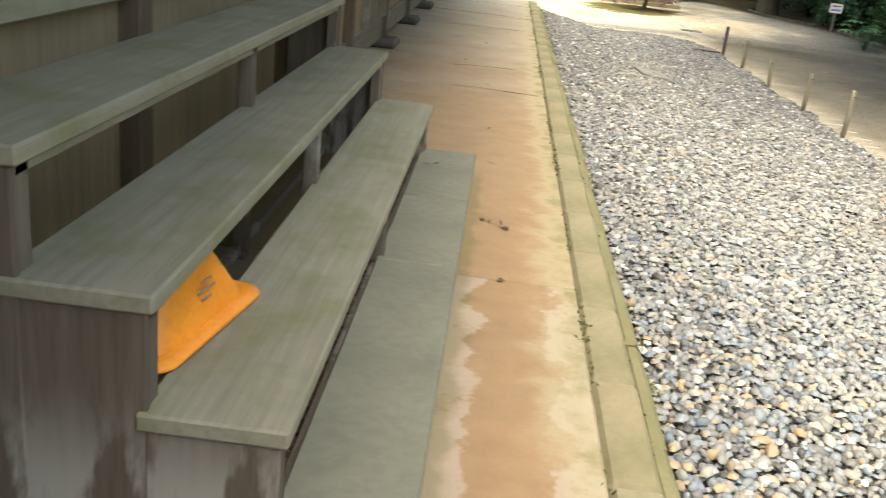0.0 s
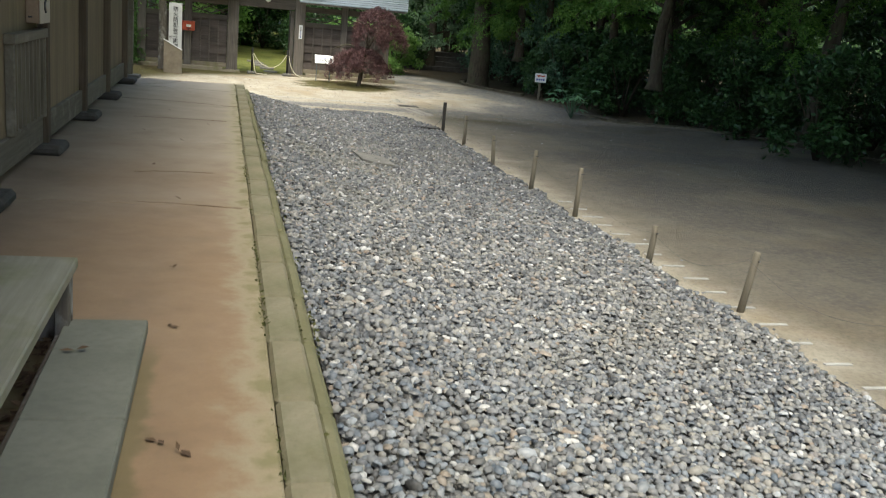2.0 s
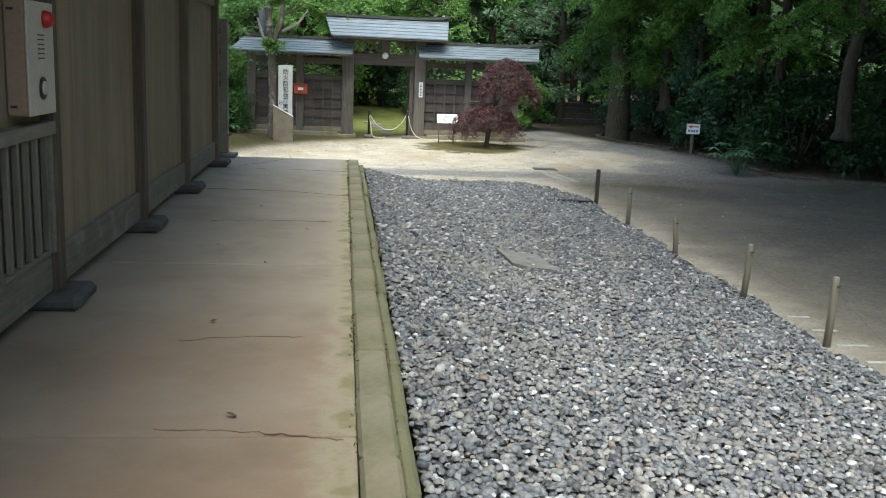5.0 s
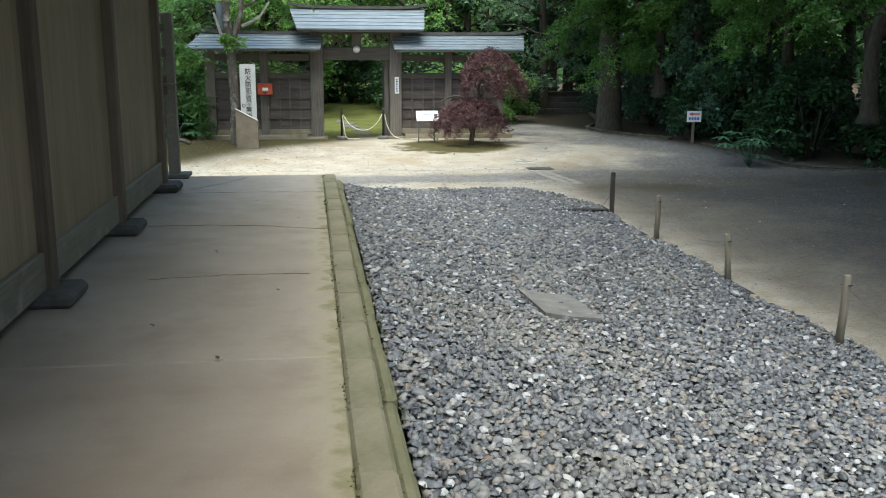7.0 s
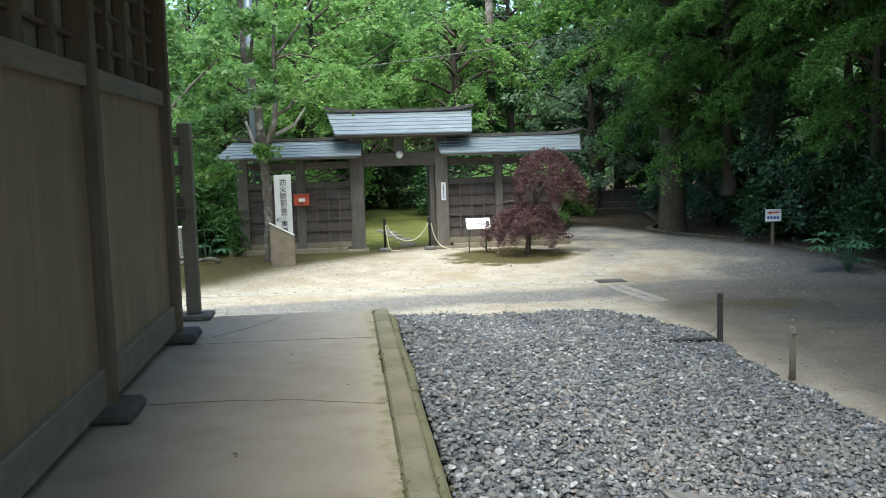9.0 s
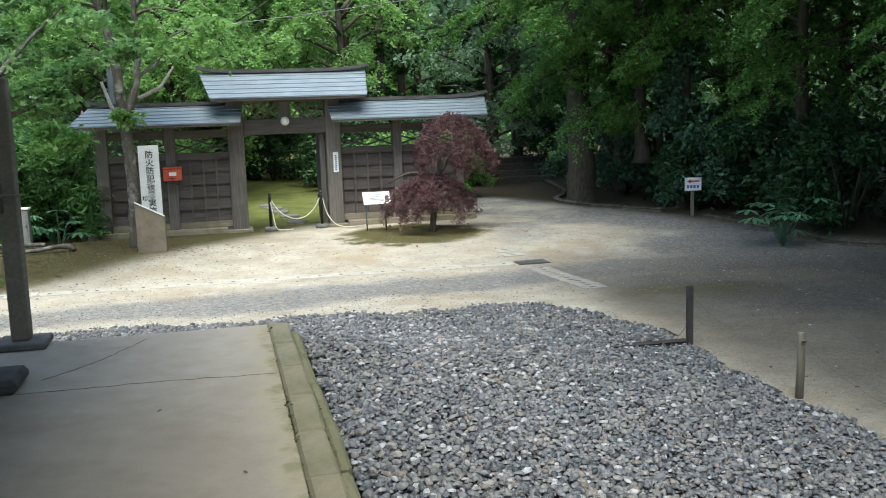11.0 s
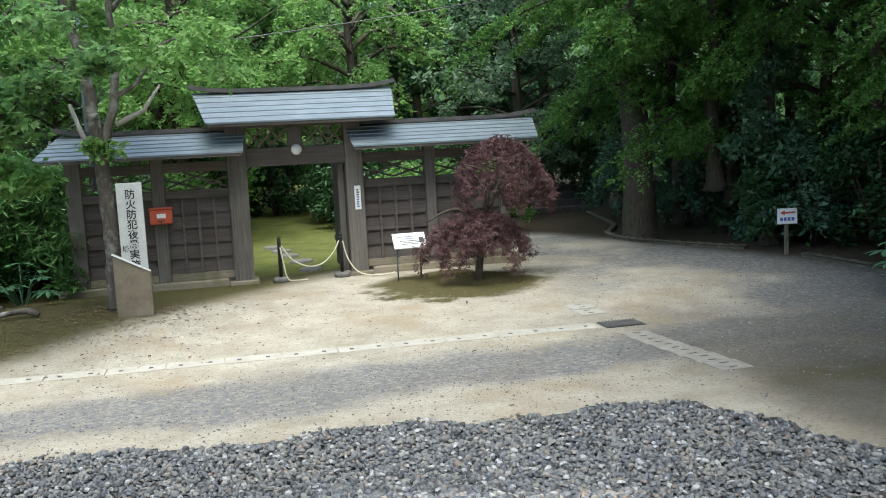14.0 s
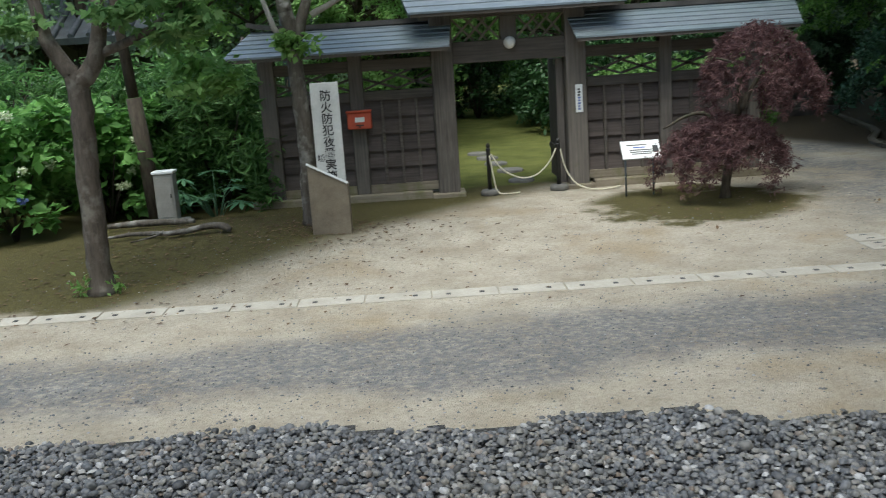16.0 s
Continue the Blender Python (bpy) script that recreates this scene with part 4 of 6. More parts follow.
gate = thing("gate", (0, GY, GZ), "weathered brown timber gate with boarded wings and metal roofs", "gate")
for x0, x1 in ((-2.62, -2.40), (-1.40, -1.21), (2.87, 3.04), (4.12, 4.27)):
    part("post", boxed(x0, x1, 0.03, 0.23, 0.0, 2.12, 0.01), M_GPOST, gate)
for x0, x1 in ((-0.26, 0.04), (1.57, 1.85)):
    part("main_post", boxed(x0, x1, -0.02, 0.28, -0.05, 2.50, 0.014), M_GPOST, gate, "thick furrowed main post")
    part("post_shoe", boxed(x0 - 0.09, x1 + 0.07, -0.10, 0.36, -0.06, 0.07, 0.012), M_SILL, gate)
for x0, x1 in ((-2.85, -0.352), (1.922, 4.50)):
    part("sill_beam", boxed(x0, x1, -0.05, 0.30, -0.05, 0.119, 0.014), M_SILL, gate, "pale mossy ground beam")
gate_bay(gate, -2.40, -1.40, 3)
gate_bay(gate, -1.21, -0.26, 4)
gate_bay(gate, 1.85, 2.87, 4)
gate_bay(gate, 3.04, 4.12, 4)
part("lintel", boxed(0.04, 1.57, 0.0, 0.24, 1.82, 2.11, 0.01), M_RAILX, gate)
part("upper_lintel", boxed(-0.40, 2.05, 0.02, 0.22, 2.42, 2.50, 0.008), M_RAILX, gate)
part("king_strut", boxed(0.70, 0.92, 0.02, 0.20, 2.11, 2.42, 0.006), M_GPOST, gate)
for x0, x1 in ((0.04, 0.70), (0.92, 1.57)):
    for d in (0, 1):
        for k in range(3):
            u = k / 2
            xa = x0 + (x1 - x0) * (u * 0.55)
            xb = xa + (x1 - x0) * 0.45
            za, zb = (2.12, 2.42) if d == 0 else (2.42, 2.12)
            bm = bmesh.new()
            beam(bm, (xa, 0.07 + 0.03 * d, za), (xb, 0.07 + 0.03 * d, zb), 0.03, 0.034, (0, 1, 0))
            part("lattice_brace", bm, M_STAKE, gate)
leaf = part("door_leaf", boxed(1.475, 1.535, 0.285, 1.05, 0.10, 1.80, 0.006), M_GPLANK, gate, "inward-open boarded door leaf")
part("door_rail", boxed(1.455, 1.474, 0.29, 1.04, 0.5, 0.58), M_RAILX, gate)
part("door_cap", boxed(1.46, 1.56, 0.26, 0.40, 1.72, 1.80), M_BENCH, gate)
part("door_stop", boxed(1.46, 1.56, 0.20, 0.284, 0.05, 1.80, 0.004), M_GPOST, gate)
rC = new("gate_roof_frame")
rC.parent = gate
rC.location = (0, 0.13, 0)
rC.name = "roof"
gate_roof(rC, -0.53, 2.32, -0.70, 2.40, 2.49, 2.97, 0.62)
for e0, e1, r0, r1 in ((-2.98, -0.02, -2.66, 0.04), (1.64, 4.64, 1.60, 4.76)):
    rr_ = new("roof")
    rr_.parent = gate
    rr_.location = (0, 0.13, 0)
    gate_roof(rr_, e0, e1, r0, r1, 2.055, 2.40, 0.62)

lamp = thing("gate_lamp", (0.81, GY - 0.02, GZ + 2.06), "round opal glass lamp on the lintel, unlit", "lamp")
bm = bmesh.new()
bmesh.ops.create_uvsphere(bm, u_segments=18, v_segments=12, radius=0.084)
for f in bm.faces:
    f.smooth = True
bmesh.ops.translate(bm, vec=(0, -0.062, 0), verts=bm.verts)
part("globe", bm, M_GLOBE, lamp)
bm = lathe(bmesh.new(), [(0.055, 0), (0.055, 0.02), (0.045, 0.028)], 16)
bmesh.ops.transform(bm, matrix=pose(0, 0.012, 0, 90, 0, 0), verts=bm.verts)
part("lamp_base", bm, M_BLACK, lamp)

mb = thing("mailbox", (-1.285, GY + 0.02, 0.40), "faded red metal mailbox fixed to a gate post", "mailbox")
part("body", boxed(-0.165, 0.165, -0.16, 0.0, 0.0, 0.225, 0.012), M_RED, mb)
part("lid", boxed(-0.175, 0.175, -0.175, 0.0, 0.226, 0.25, 0.006), M_RED, mb)
part("label_plate", boxed(-0.06, 0.07, -0.165, -0.162, 0.095, 0.16), M_WHITE, mb, "white label")
part("slot", boxed(-0.05, 0.06, -0.1645, -0.161, 0.045, 0.06), M_BLACK, mb)
part("latch", boxed(-0.015, 0.015, -0.17, -0.1615, 0.02, 0.04), M_BLACK, mb)

tg = thing("name_plate", (1.735, GY - 0.022, 0.42), "narrow white name plate on the gate post", "sign")
part("plate", boxed(-0.05, 0.05, -0.012, 0.0, 0.0, 0.38, 0.002), M_WHITE, tg)
for k in range(8):
    part("written_mark", boxed(-0.02, 0.02 - 0.006 * (k % 2), -0.014, -0.0125, 0.035 + k * 0.038, 0.058 + k * 0.038), M_BLUE if k < 5 else M_INK, tg)


def stanchion(x, y):
    t = thing("rope_stanchion", (x, y, zg(x, y)), "black iron rope stanchion with a concrete foot", "stanchion", "stanchions in the gateway")
    part("foot", lathe(bmesh.new(), [(0.13, -0.02), (0.13, 0.05), (0.115, 0.075), (0.06, 0.08)], 20), M_STONE, t)
    part("shaft", lathe(bmesh.new(), [(0.03, 0.075), (0.028, 0.62), (0.034, 0.63), (0.034, 0.65)], 14), M_BLACK, t)
    part("finial", lathe(bmesh.new(), [(0.018, 0.65), (0.03, 0.68), (0.026, 0.70), (0.006, 0.725)], 14), M_BLACK, t)


SL, SR = (0.44, 11.02), (1.41, 11.06)
stanchion(*SL)
stanchion(*SR)


def rope(pts, label):
    bm = bmesh.new()
    q = bend(pts, 8)
    tube(bm, q, [0.010 + 0.002 * (k % 2) for k in range(len(q))], 6)
    tagged(part("rope", bm, M_ROPE, None), label, "rope", "gateway ropes")


rope([(0.47, 11.01, -0.06), (0.62, 11.0, -0.28), (0.80, 10.99, -0.39), (0.95, 10.99, -0.42), (1.12, 10.99, -0.37), (1.28, 11.01, -0.22), (1.38, 11.05, -0.05)], "sagging pale rope across the gateway")
rope([(1.44, 11.05, -0.06), (1.50, 11.0, -0.33), (1.62, 10.9, -0.53), (1.80, 10.8, -0.605), (2.0, 10.75, -0.612), (2.16, 10.78, -0.60), (2.22, 10.86, -0.60)], "pale rope trailing from a stanchion along the ground")
rope([(0.45, 11.0, -0.08), (0.49, 10.98, -0.35), (0.54, 10.95, -0.58), (0.68, 10.93, -0.615), (0.85, 10.96, -0.612)], "pale rope end lying by a stanchion foot")

ls = thing("notice_stand", (2.33, 10.1, zg(2.33, 10.1)), "white tilted notice board on a thin metal leg", "sign")
part("leg", lathe(bmesh.new(), [(0.012, -0.05), (0.012, 0.60)], 8, (-0.19, 0.05, 0)), M_STEEL, ls)
part("leg", lathe(bmesh.new(), [(0.012, -0.05), (0.012, 0.60)], 8, (0.17, 0.05, 0)), M_STEEL, ls)
nb = part("board", boxed(-0.25, 0.25, -0.012, 0.012, -0.14, 0.14, 0.003), M_WHITE, ls)
nb.matrix_basis = pose(0, 0, 0.60, -42, 0, 0)
for k, (x, z, w) in enumerate(((-0.05, 0.07, 0.26), (-0.02, 0.03, 0.16), (0.0, -0.01, 0.30), (0.0, -0.04, 0.30), (0.0, -0.07, 0.26))):
    part("written_line", boxed(x - w / 2, x + w / 2, -0.0145, -0.0125, z - 0.008, z + 0.008), M_BLUE if k == 1 else M_STONE, nb)
part("leaf_print", boxed(0.15, 0.22, -0.0145, -0.0125, -0.06, 0.05), M_INK, nb)

# ---- the painted board on its concrete foot ----
sb = thing("painted_signboard", (-1.56, 8.82, zg(-1.56, 8.82)), "tall white signboard with black brush writing on a concrete foot", "sign")
bm = bmesh.new()
prof = [(-0.23, -0.05), (0.215, -0.05), (0.215, 0.56), (-0.23, 0.80)]
lo = [bm.verts.new((x, -0.09, z)) for x, z in prof]
hi = [bm.verts.new((x, 0.11, z)) for x, z in prof]
bm.faces.new(lo), bm.faces.new(hi[::-1])
for j in range(4):
    bm.faces.new((lo[j], hi[j], hi[(j + 1) % 4], lo[(j + 1) % 4]))
bmesh.ops.bevel(bm, geom=bm.edges[:], offset=0.008, segments=1, affect="EDGES")
part("concrete_foot", bm, M_PLINTH, sb)
part("board", boxed(-0.12, 0.195, -0.05, -0.015, 0.3, 1.70, 0.004), M_BOARD, sb)
bm = bmesh.new()
beam(bm, (-0.235, -0.098, 0.815), (0.218, -0.098, 0.572), 0.02, 0.022)
part("white_lip", bm, M_WHITE, sb)
lettering("brush_writing", "\n".join("防火防犯夜番実施"), 0.128, pose(0.045, -0.0518, 1.10, 90, 0, 0), M_INK, sb, 1.0)
lettering("brush_writing", "城", 0.085, pose(-0.06, -0.0518, 0.86, 90, 0, 0), M_INK, sb)

# ---- arrow sign at the wood's edge ----
ar = thing("arrow_sign", (8.33, 9.42, zg(8.33, 9.42)), "small white arrow sign on a wooden stake", "sign")
part("stake", boxed(-0.03, 0.03, -0.02, 0.02, -0.1, 0.56, 0.004), M_STAKE, ar)
ap = part("sign_plate", boxed(-0.16, 0.16, -0.012, 0.0, -0.125, 0.125, 0.003), M_WHITE, ar)
ap.matrix_basis = pose(0, -0.024, 0.62, 0, 0, -12)
bm = bmesh.new()
vs = [bm.verts.new((x, -0.0145, z)) for x, z in ((-0.125, 0.055), (-0.04, 0.095), (-0.04, 0.07), (0.12, 0.07), (0.12, 0.04), (-0.04, 0.04), (-0.04, 0.015))]
bm.faces.new(vs)
part("red_arrow", bm, M_RED, ap, "red painted arrow")
for k in range(4):
    part("written_mark", boxed(-0.12 + k * 0.062, -0.075 + k * 0.062, -0.0145, -0.0125, -0.075, -0.02), M_BLUE, ap)

# ---- things under the trees on the west side ----
pl = thing("meter_pillar", (-3.70, 9.95, zg(-3.70, 9.95)), "small pale grey utility pillar on a concrete pad", "pillar")
part("pad", boxed(-0.17, 0.22, -0.16, 0.16, -0.04, 0.05, 0.008), M_CONC, pl)
part("cabinet", boxed(-0.13, 0.11, -0.10, 0.10, 0.05, 0.64, 0.008), M_CONC, pl)
part("cap", boxed(-0.145, 0.125, -0.115, 0.115, 0.642, 0.675, 0.006), M_WHITE, pl)
part("door_panel", boxed(-0.105, 0.085, -0.108, -0.1015, 0.10, 0.60, 0.003), M_CONC, pl)
part("door_latch", boxed(0.06, 0.075, -0.114, -0.1085, 0.34, 0.39), M_BLACK, pl)
wp = thing("leaning_pole", (-4.02, 10.35, zg(-4.02, 10.35)), "dark wooden pole with a thicker braced lower end", "pole")
part("lower_pole", tube(bmesh.new(), [(0.05, 0, -0.1), (0.0, 0, 0.8), (-0.06, 0, 1.62)], [0.105, 0.10, 0.095], 10), M_BARKD, wp)
part("upper_pole", tube(bmesh.new(), [(-0.06, 0, 1.625), (-0.13, 0, 2.6), (-0.2, 0, 5.5)], [0.07, 0.065, 0.05], 10), M_BARKD, wp)
gp = thing("steel_pole", (-2.35, 12.6, zg(-2.35, 12.6)), "slim blue-grey steel pole behind the gate wing", "pole")
part("shaft", lathe(bmesh.new(), [(0.10, 0), (0.095, 7.0)], 14), M_STEEL, gp)
part("band", lathe(bmesh.new(), [(0.112, 4.0), (0.112, 4.06)], 14), M_BLACK, gp)
lg = thing("fallen_branch", (-3.7, 8.9, zg(-3.7, 8.9)), "pale weathered branch lying on the moss", "branch")
part("stem", tube(bmesh.new(), bend([(-0.5, -0.05, 0.04), (-0.1, 0.0, 0.06), (0.3, -0.06, 0.05), (0.75, 0.05, 0.09), (0.95, 0.02, 0.03)], 4, 0.01, random.Random(4)), [0.012, 0.016, 0.02, 0.024, 0.026, 0.028, 0.03, 0.03, 0.032, 0.034, 0.036, 0.038, 0.04, 0.045, 0.05, 0.04, 0.03], 8), M_BARK, lg)
part("twig", tube(bmesh.new(), [(0.2, -0.05, 0.06), (0.1, -0.25, 0.05), (-0.1, -0.35, 0.03)], [0.015, 0.012, 0.006], 6), M_BARK, lg)
lg2 = thing("fallen_branch", (-3.6, 9.5, zg(-3.6, 9.5)), "pale weathered log lying before the shrubs", "branch")
part("stem", tube(bmesh.new(), bend([(-0.75, 0.0, 0.05), (-0.2, 0.03, 0.06), (0.3, 0.0, 0.05)], 4, 0.01, random.Random(5)), [0.03, 0.035, 0.04, 0.045, 0.045, 0.04, 0.04, 0.035, 0.03], 8), M_BARK, lg2)


# ---- trees and shrubs ----
def grown(t, limbs, bark=M_BARK, sides=10):
    """Trunk and limbs of a tree; each limb: name, points, first and last radius."""
    rg = random.Random(len(limbs) * 7 + 1)
    for name, pts, r0, r1 in limbs:
        q = bend(pts, 5, 0.012, rg)
        rad = [r0 + (r1 - r0) * k / (len(q) - 1) for k in range(len(q))]
        if name == "trunk":
            rad[0] *= 1.5
            rad[1] *= 1.15
        part(name, tube(bmesh.new(), q, rad, sides), bark, t)


def tree_b():
    rg = np.random.default_rng(11)
    t = thing("courtyard_tree", (-1.84, 9.28, zg(-1.84, 9.28) - 0.03), "slender grey tree with mottled bark and fresh leaves beside the gate", "tree")
    limbs = [("trunk", [(0, 0, 0), (0.0, 0, 0.7), (-0.01, 0, 1.4), (-0.04, 0.02, 2.1), (-0.10, 0, 2.6)], 0.105, 0.085),
             ("limb", [(-0.09, 0, 2.5), (-0.14, 0, 3.2), (-0.32, 0.1, 4.0), (-0.36, 0.1, 5.2), (-0.6, 0.2, 6.6)], 0.085, 0.03),
             ("limb", [(-0.03, 0, 2.05), (0.18, 0, 2.7), (0.26, -0.05, 3.4), (0.24, 0, 4.4), (0.5, 0.1, 6.2)], 0.07, 0.025),
             ("limb", [(0.2, 0, 2.8), (0.5, 0.1, 3.0), (0.8, 0.15, 3.45), (1.25, 0.2, 3.6)], 0.035, 0.012),
             ("limb", [(-0.3, 0.1, 3.9), (-0.9, -0.1, 4.1), (-1.4, -0.3, 4.5)], 0.04, 0.012),
             ("limb", [(0.25, 0, 3.9), (0.75, -0.2, 4.5), (1.2, -0.3, 5.3)], 0.04, 0.012),
             ("limb", [(-0.25, 0.1, 3.6), (-0.1, -0.3, 4.4), (0.1, -0.5, 5.2)], 0.035, 0.012)]
    grown(t, limbs)
    part("dead_stub", tube(bmesh.new(), [(-0.04, -0.05, 2.02), (-0.22, -0.12, 2.33), (-0.34, -0.12, 2.72)], [0.045, 0.035, 0.025], 8), M_BARKW, t, "bleached dead branch stub")
    part("dead_stub", tube(bmesh.new(), [(0.2, 0, 2.45), (0.55, 0.05, 2.62), (0.78, 0.05, 2.95)], [0.04, 0.03, 0.015], 8), M_BARKW, t, "bleached dead branch stub")
    cl = [(0.05, -0.1, 2.10, 0.30, 0.25, 0.16), (-0.1, -0.1, 2.2, 0.2, 0.2, 0.12)]
    spots = [clump_spots(cl, 170, rg, 0.3)]
    cl = []
    for _ in range(64):
        a, r = rg.uniform(0, 6.28), rg.uniform(0.5, 2.1)
        cl.append((-0.1 + r * math.cos(a), r * math.sin(a) * 0.8, rg.uniform(2.9, 6.8), rg.uniform(0.22, 0.45), rg.uniform(0.22, 0.45), rg.uniform(0.12, 0.25)))
    for _ in range(10):
        cl.append((rg.uniform(-1.6, -0.6), rg.uniform(-0.4, 0.4), rg.uniform(1.7, 2.9), 0.35, 0.3, 0.18))
    spots.append(clump_spots(cl, 120, rg, 0.35))
    crown("crown", leaf_mesh("crown", np.concatenate(spots), 0.11, M_LBRIGHT, rg, 1, 0.45, 0.35, 0.6), t)


def tree_a():
    rg = np.random.default_rng(12)
    t = thing("courtyard_tree", (-3.71, 7.22, zg(-3.71, 7.22) - 0.03), "leaning forked tree with rough brown bark at the yard's edge", "tree")
    limbs = [("trunk", [(0, 0, 0), (0.0, 0, 0.6), (0.02, 0, 1.3), (0.05, 0.0, 1.9), (0.04, 0, 2.15)], 0.115, 0.10),
             ("limb", [(0.06, 0, 2.05), (0.24, 0, 2.25), (0.33, 0, 2.7), (0.28, 0.05, 3.4), (0.5, 0.1, 4.8)], 0.10, 0.03),
             ("limb", [(0.03, 0, 2.1), (-0.15, 0.0, 2.4), (-0.3, 0.1, 2.9), (-0.4, 0.1, 4.2), (-0.7, 0.2, 5.2)], 0.085, 0.03),
             ("limb", [(0.26, 0, 2.3), (0.7, -0.05, 2.45), (1.2, -0.1, 2.75), (1.7, -0.1, 3.2)], 0.05, 0.012),
             ("limb", [(0.3, 0, 2.8), (0.7, 0.2, 3.3), (1.3, 0.3, 3.9)], 0.045, 0.012)]
    grown(t, limbs, M_BARKA)
    cl = []
    for _ in range(26):
        a, r = rg.uniform(0, 6.28), rg.uniform(0.4, 1.7)
        cl.append((0.5 + r * math.cos(a), r * math.sin(a) * 0.9, rg.uniform(3.0, 5.4), rg.uniform(0.25, 0.5), rg.uniform(0.25, 0.5), rg.uniform(0.12, 0.25)))
    for x, z in ((0.9, 2.45), (1.2, 2.55), (0.55, 2.65), (-0.4, 2.6), (1.1, 2.75), (0.75, 2.8), (-0.7, 2.8), (1.3, 2.95), (1.6, 3.1)):
        cl.append((x, rg.uniform(-0.3, 0.2), z, 0.35, 0.3, 0.15))
    crown("crown", leaf_mesh("crown", clump_spots(cl, 110, rg, 0.35), 0.085, M_LWOOD, rg, 3, 0.5, 0.35, 0.9), t)
    for c in ((-0.18, -0.12, 0.12, 0.12, 0.1, 0.12), (0.18, -0.12, 0.1, 0.1, 0.1, 0.1)):
        crown("basal_shoot", leaf_mesh("basal_shoot", clump_spots([c], 40, rg, 0.2), 0.06, M_LBRIGHT, rg, 1, 0.3, -0.2, 0.5), t)


def red_maple():
    rg = np.random.default_rng(13)
    t = thing("red_maple", (3.25, 9.6, zg(3.25, 9.6) - 0.03), "low dome-shaped red-leaved maple before the gate wing", "tree")
    grown(t, [("trunk", [(0, 0, 0), (0.05, 0, 0.45), (0.15, 0.05, 0.95), (0.25, 0.05, 1.3)], 0.06, 0.04),
              ("limb", [(0.1, 0, 0.7), (-0.3, -0.1, 1.1), (-0.8, -0.15, 0.95)], 0.035, 0.01),
              ("limb", [(0.2, 0, 1.1), (0.5, 0.0, 1.6), (0.9, 0.1, 1.55)], 0.035, 0.01),
              ("limb", [(0.15, 0, 1.0), (0.1, -0.2, 1.6), (-0.2, -0.3, 1.75)], 0.03, 0.01)], M_BARKD)
    sp = []
    # an upper dome leaning east over a wide lower skirt, both hanging in strands
    for cx, cy, top, rx, ry, high, n in ((0.42, 0.05, 2.12, 0.68, 0.62, 1.0, 3000), (0.02, 0.0, 1.06, 0.80, 0.66, 0.74, 3600), (0.85, 0.1, 1.66, 0.40, 0.42, 0.5, 700)):
        strand = rg.uniform(0, 6.283, 130)
        a = strand[rg.integers(0, 130, n)] + rg.normal(0, 0.045, n)
        u = rg.random(n) ** 0.62
        lump = 1.0 + 0.13 * np.sin(a * 3 + cx * 4) + 0.08 * np.sin(a * 7 + 1) + 0.05 * rg.normal(size=n)
        r = np.sin(u * 1.5) * lump
        z = top - high * (1 - np.cos(u * 1.5)) * (0.9 + 0.25 * np.sin(a * 5 + top)) - 0.16 * rg.random(n) ** 2
        sp.append(np.stack([cx + r * np.cos(a) * rx, cy + r * np.sin(a) * ry, z + rg.normal(0, 0.02, n)], 1))
    crown("crown", leaf_mesh("crown", np.concatenate(sp), 0.074, M_LRED, rg, 3, 0.3, 0.9, 0.32), t)


def drooping_maple(at, seed, spread, low, high, n, mat, size=0.10, label="broad maple with drooping layered sprays of green leaves", rz=0, lobes=1):
    """A maple whose sprays hang in tiers from arching limbs."""
    rg = np.random.default_rng(seed)
    rr = random.Random(seed)
    t = thing("maple_tree", at, label, "tree", "maples at the wood's edge", rz=rz)
    limbs = [("trunk", [(0, 0, 0), (0.05, 0.0, 1.2), (-0.05, 0.1, 2.6), (0.1, 0, 4.4), (0, 0, high * 0.85)], 0.16, 0.05)]
    tiers = []
    for k in range(15):
        a = k * 2.4 + rr.uniform(-0.3, 0.3)
        z0 = low + 0.8 + (high - low - 1.0) * (k / 15)
        ln = spread * rr.uniform(0.75, 1.1) * (1.0 if k < 11 else 0.7)
        p = [(0, 0, z0), (ln * 0.4 * math.cos(a), ln * 0.4 * math.sin(a), z0 + 0.45), (ln * 0.8 * math.cos(a), ln * 0.8 * math.sin(a), z0 + 0.2), (ln * math.cos(a), ln * math.sin(a), z0 - 0.4)]
        limbs.append(("limb", p, 0.055, 0.008))
        for q in bend(p, 4)[3:]:
            for side in (-1, 1, 0):
                tiers.append((q, a + side * rr.uniform(0.5, 1.2) + rr.uniform(-0.2, 0.2)))
    grown(t, limbs, M_BARKD, 5)
    # flat feathery sprays: leaves set along thin drooping twigs
    per = max(6, n // len(tiers))
    reach = min(max(spread * 0.24, 0.6), 1.3)
    sp = []
    for q, a in tiers:
        k = int(per * rr.uniform(0.5, 1.5))
        ln = reach * rr.uniform(0.6, 1.2)
        u = rg.random(k) ** 0.8
        w = rg.normal(0, 0.13, k) * reach * (1.15 - u)
        z = q.z + rr.uniform(-0.18, 0.18) - 0.5 * ln * u ** 2 - 0.4 * np.abs(w) + rg.normal(0, 0.02, k)
        sp.append(np.stack([q.x + ln * u * math.cos(a) - w * math.sin(a), q.y + ln * u * math.sin(a) + w * math.cos(a), z], 1))
    crown("crown", leaf_mesh("crown", np.concatenate(sp), size, mat, rg, lobes, 0.55, 0.45, 0.5), t)
    return t


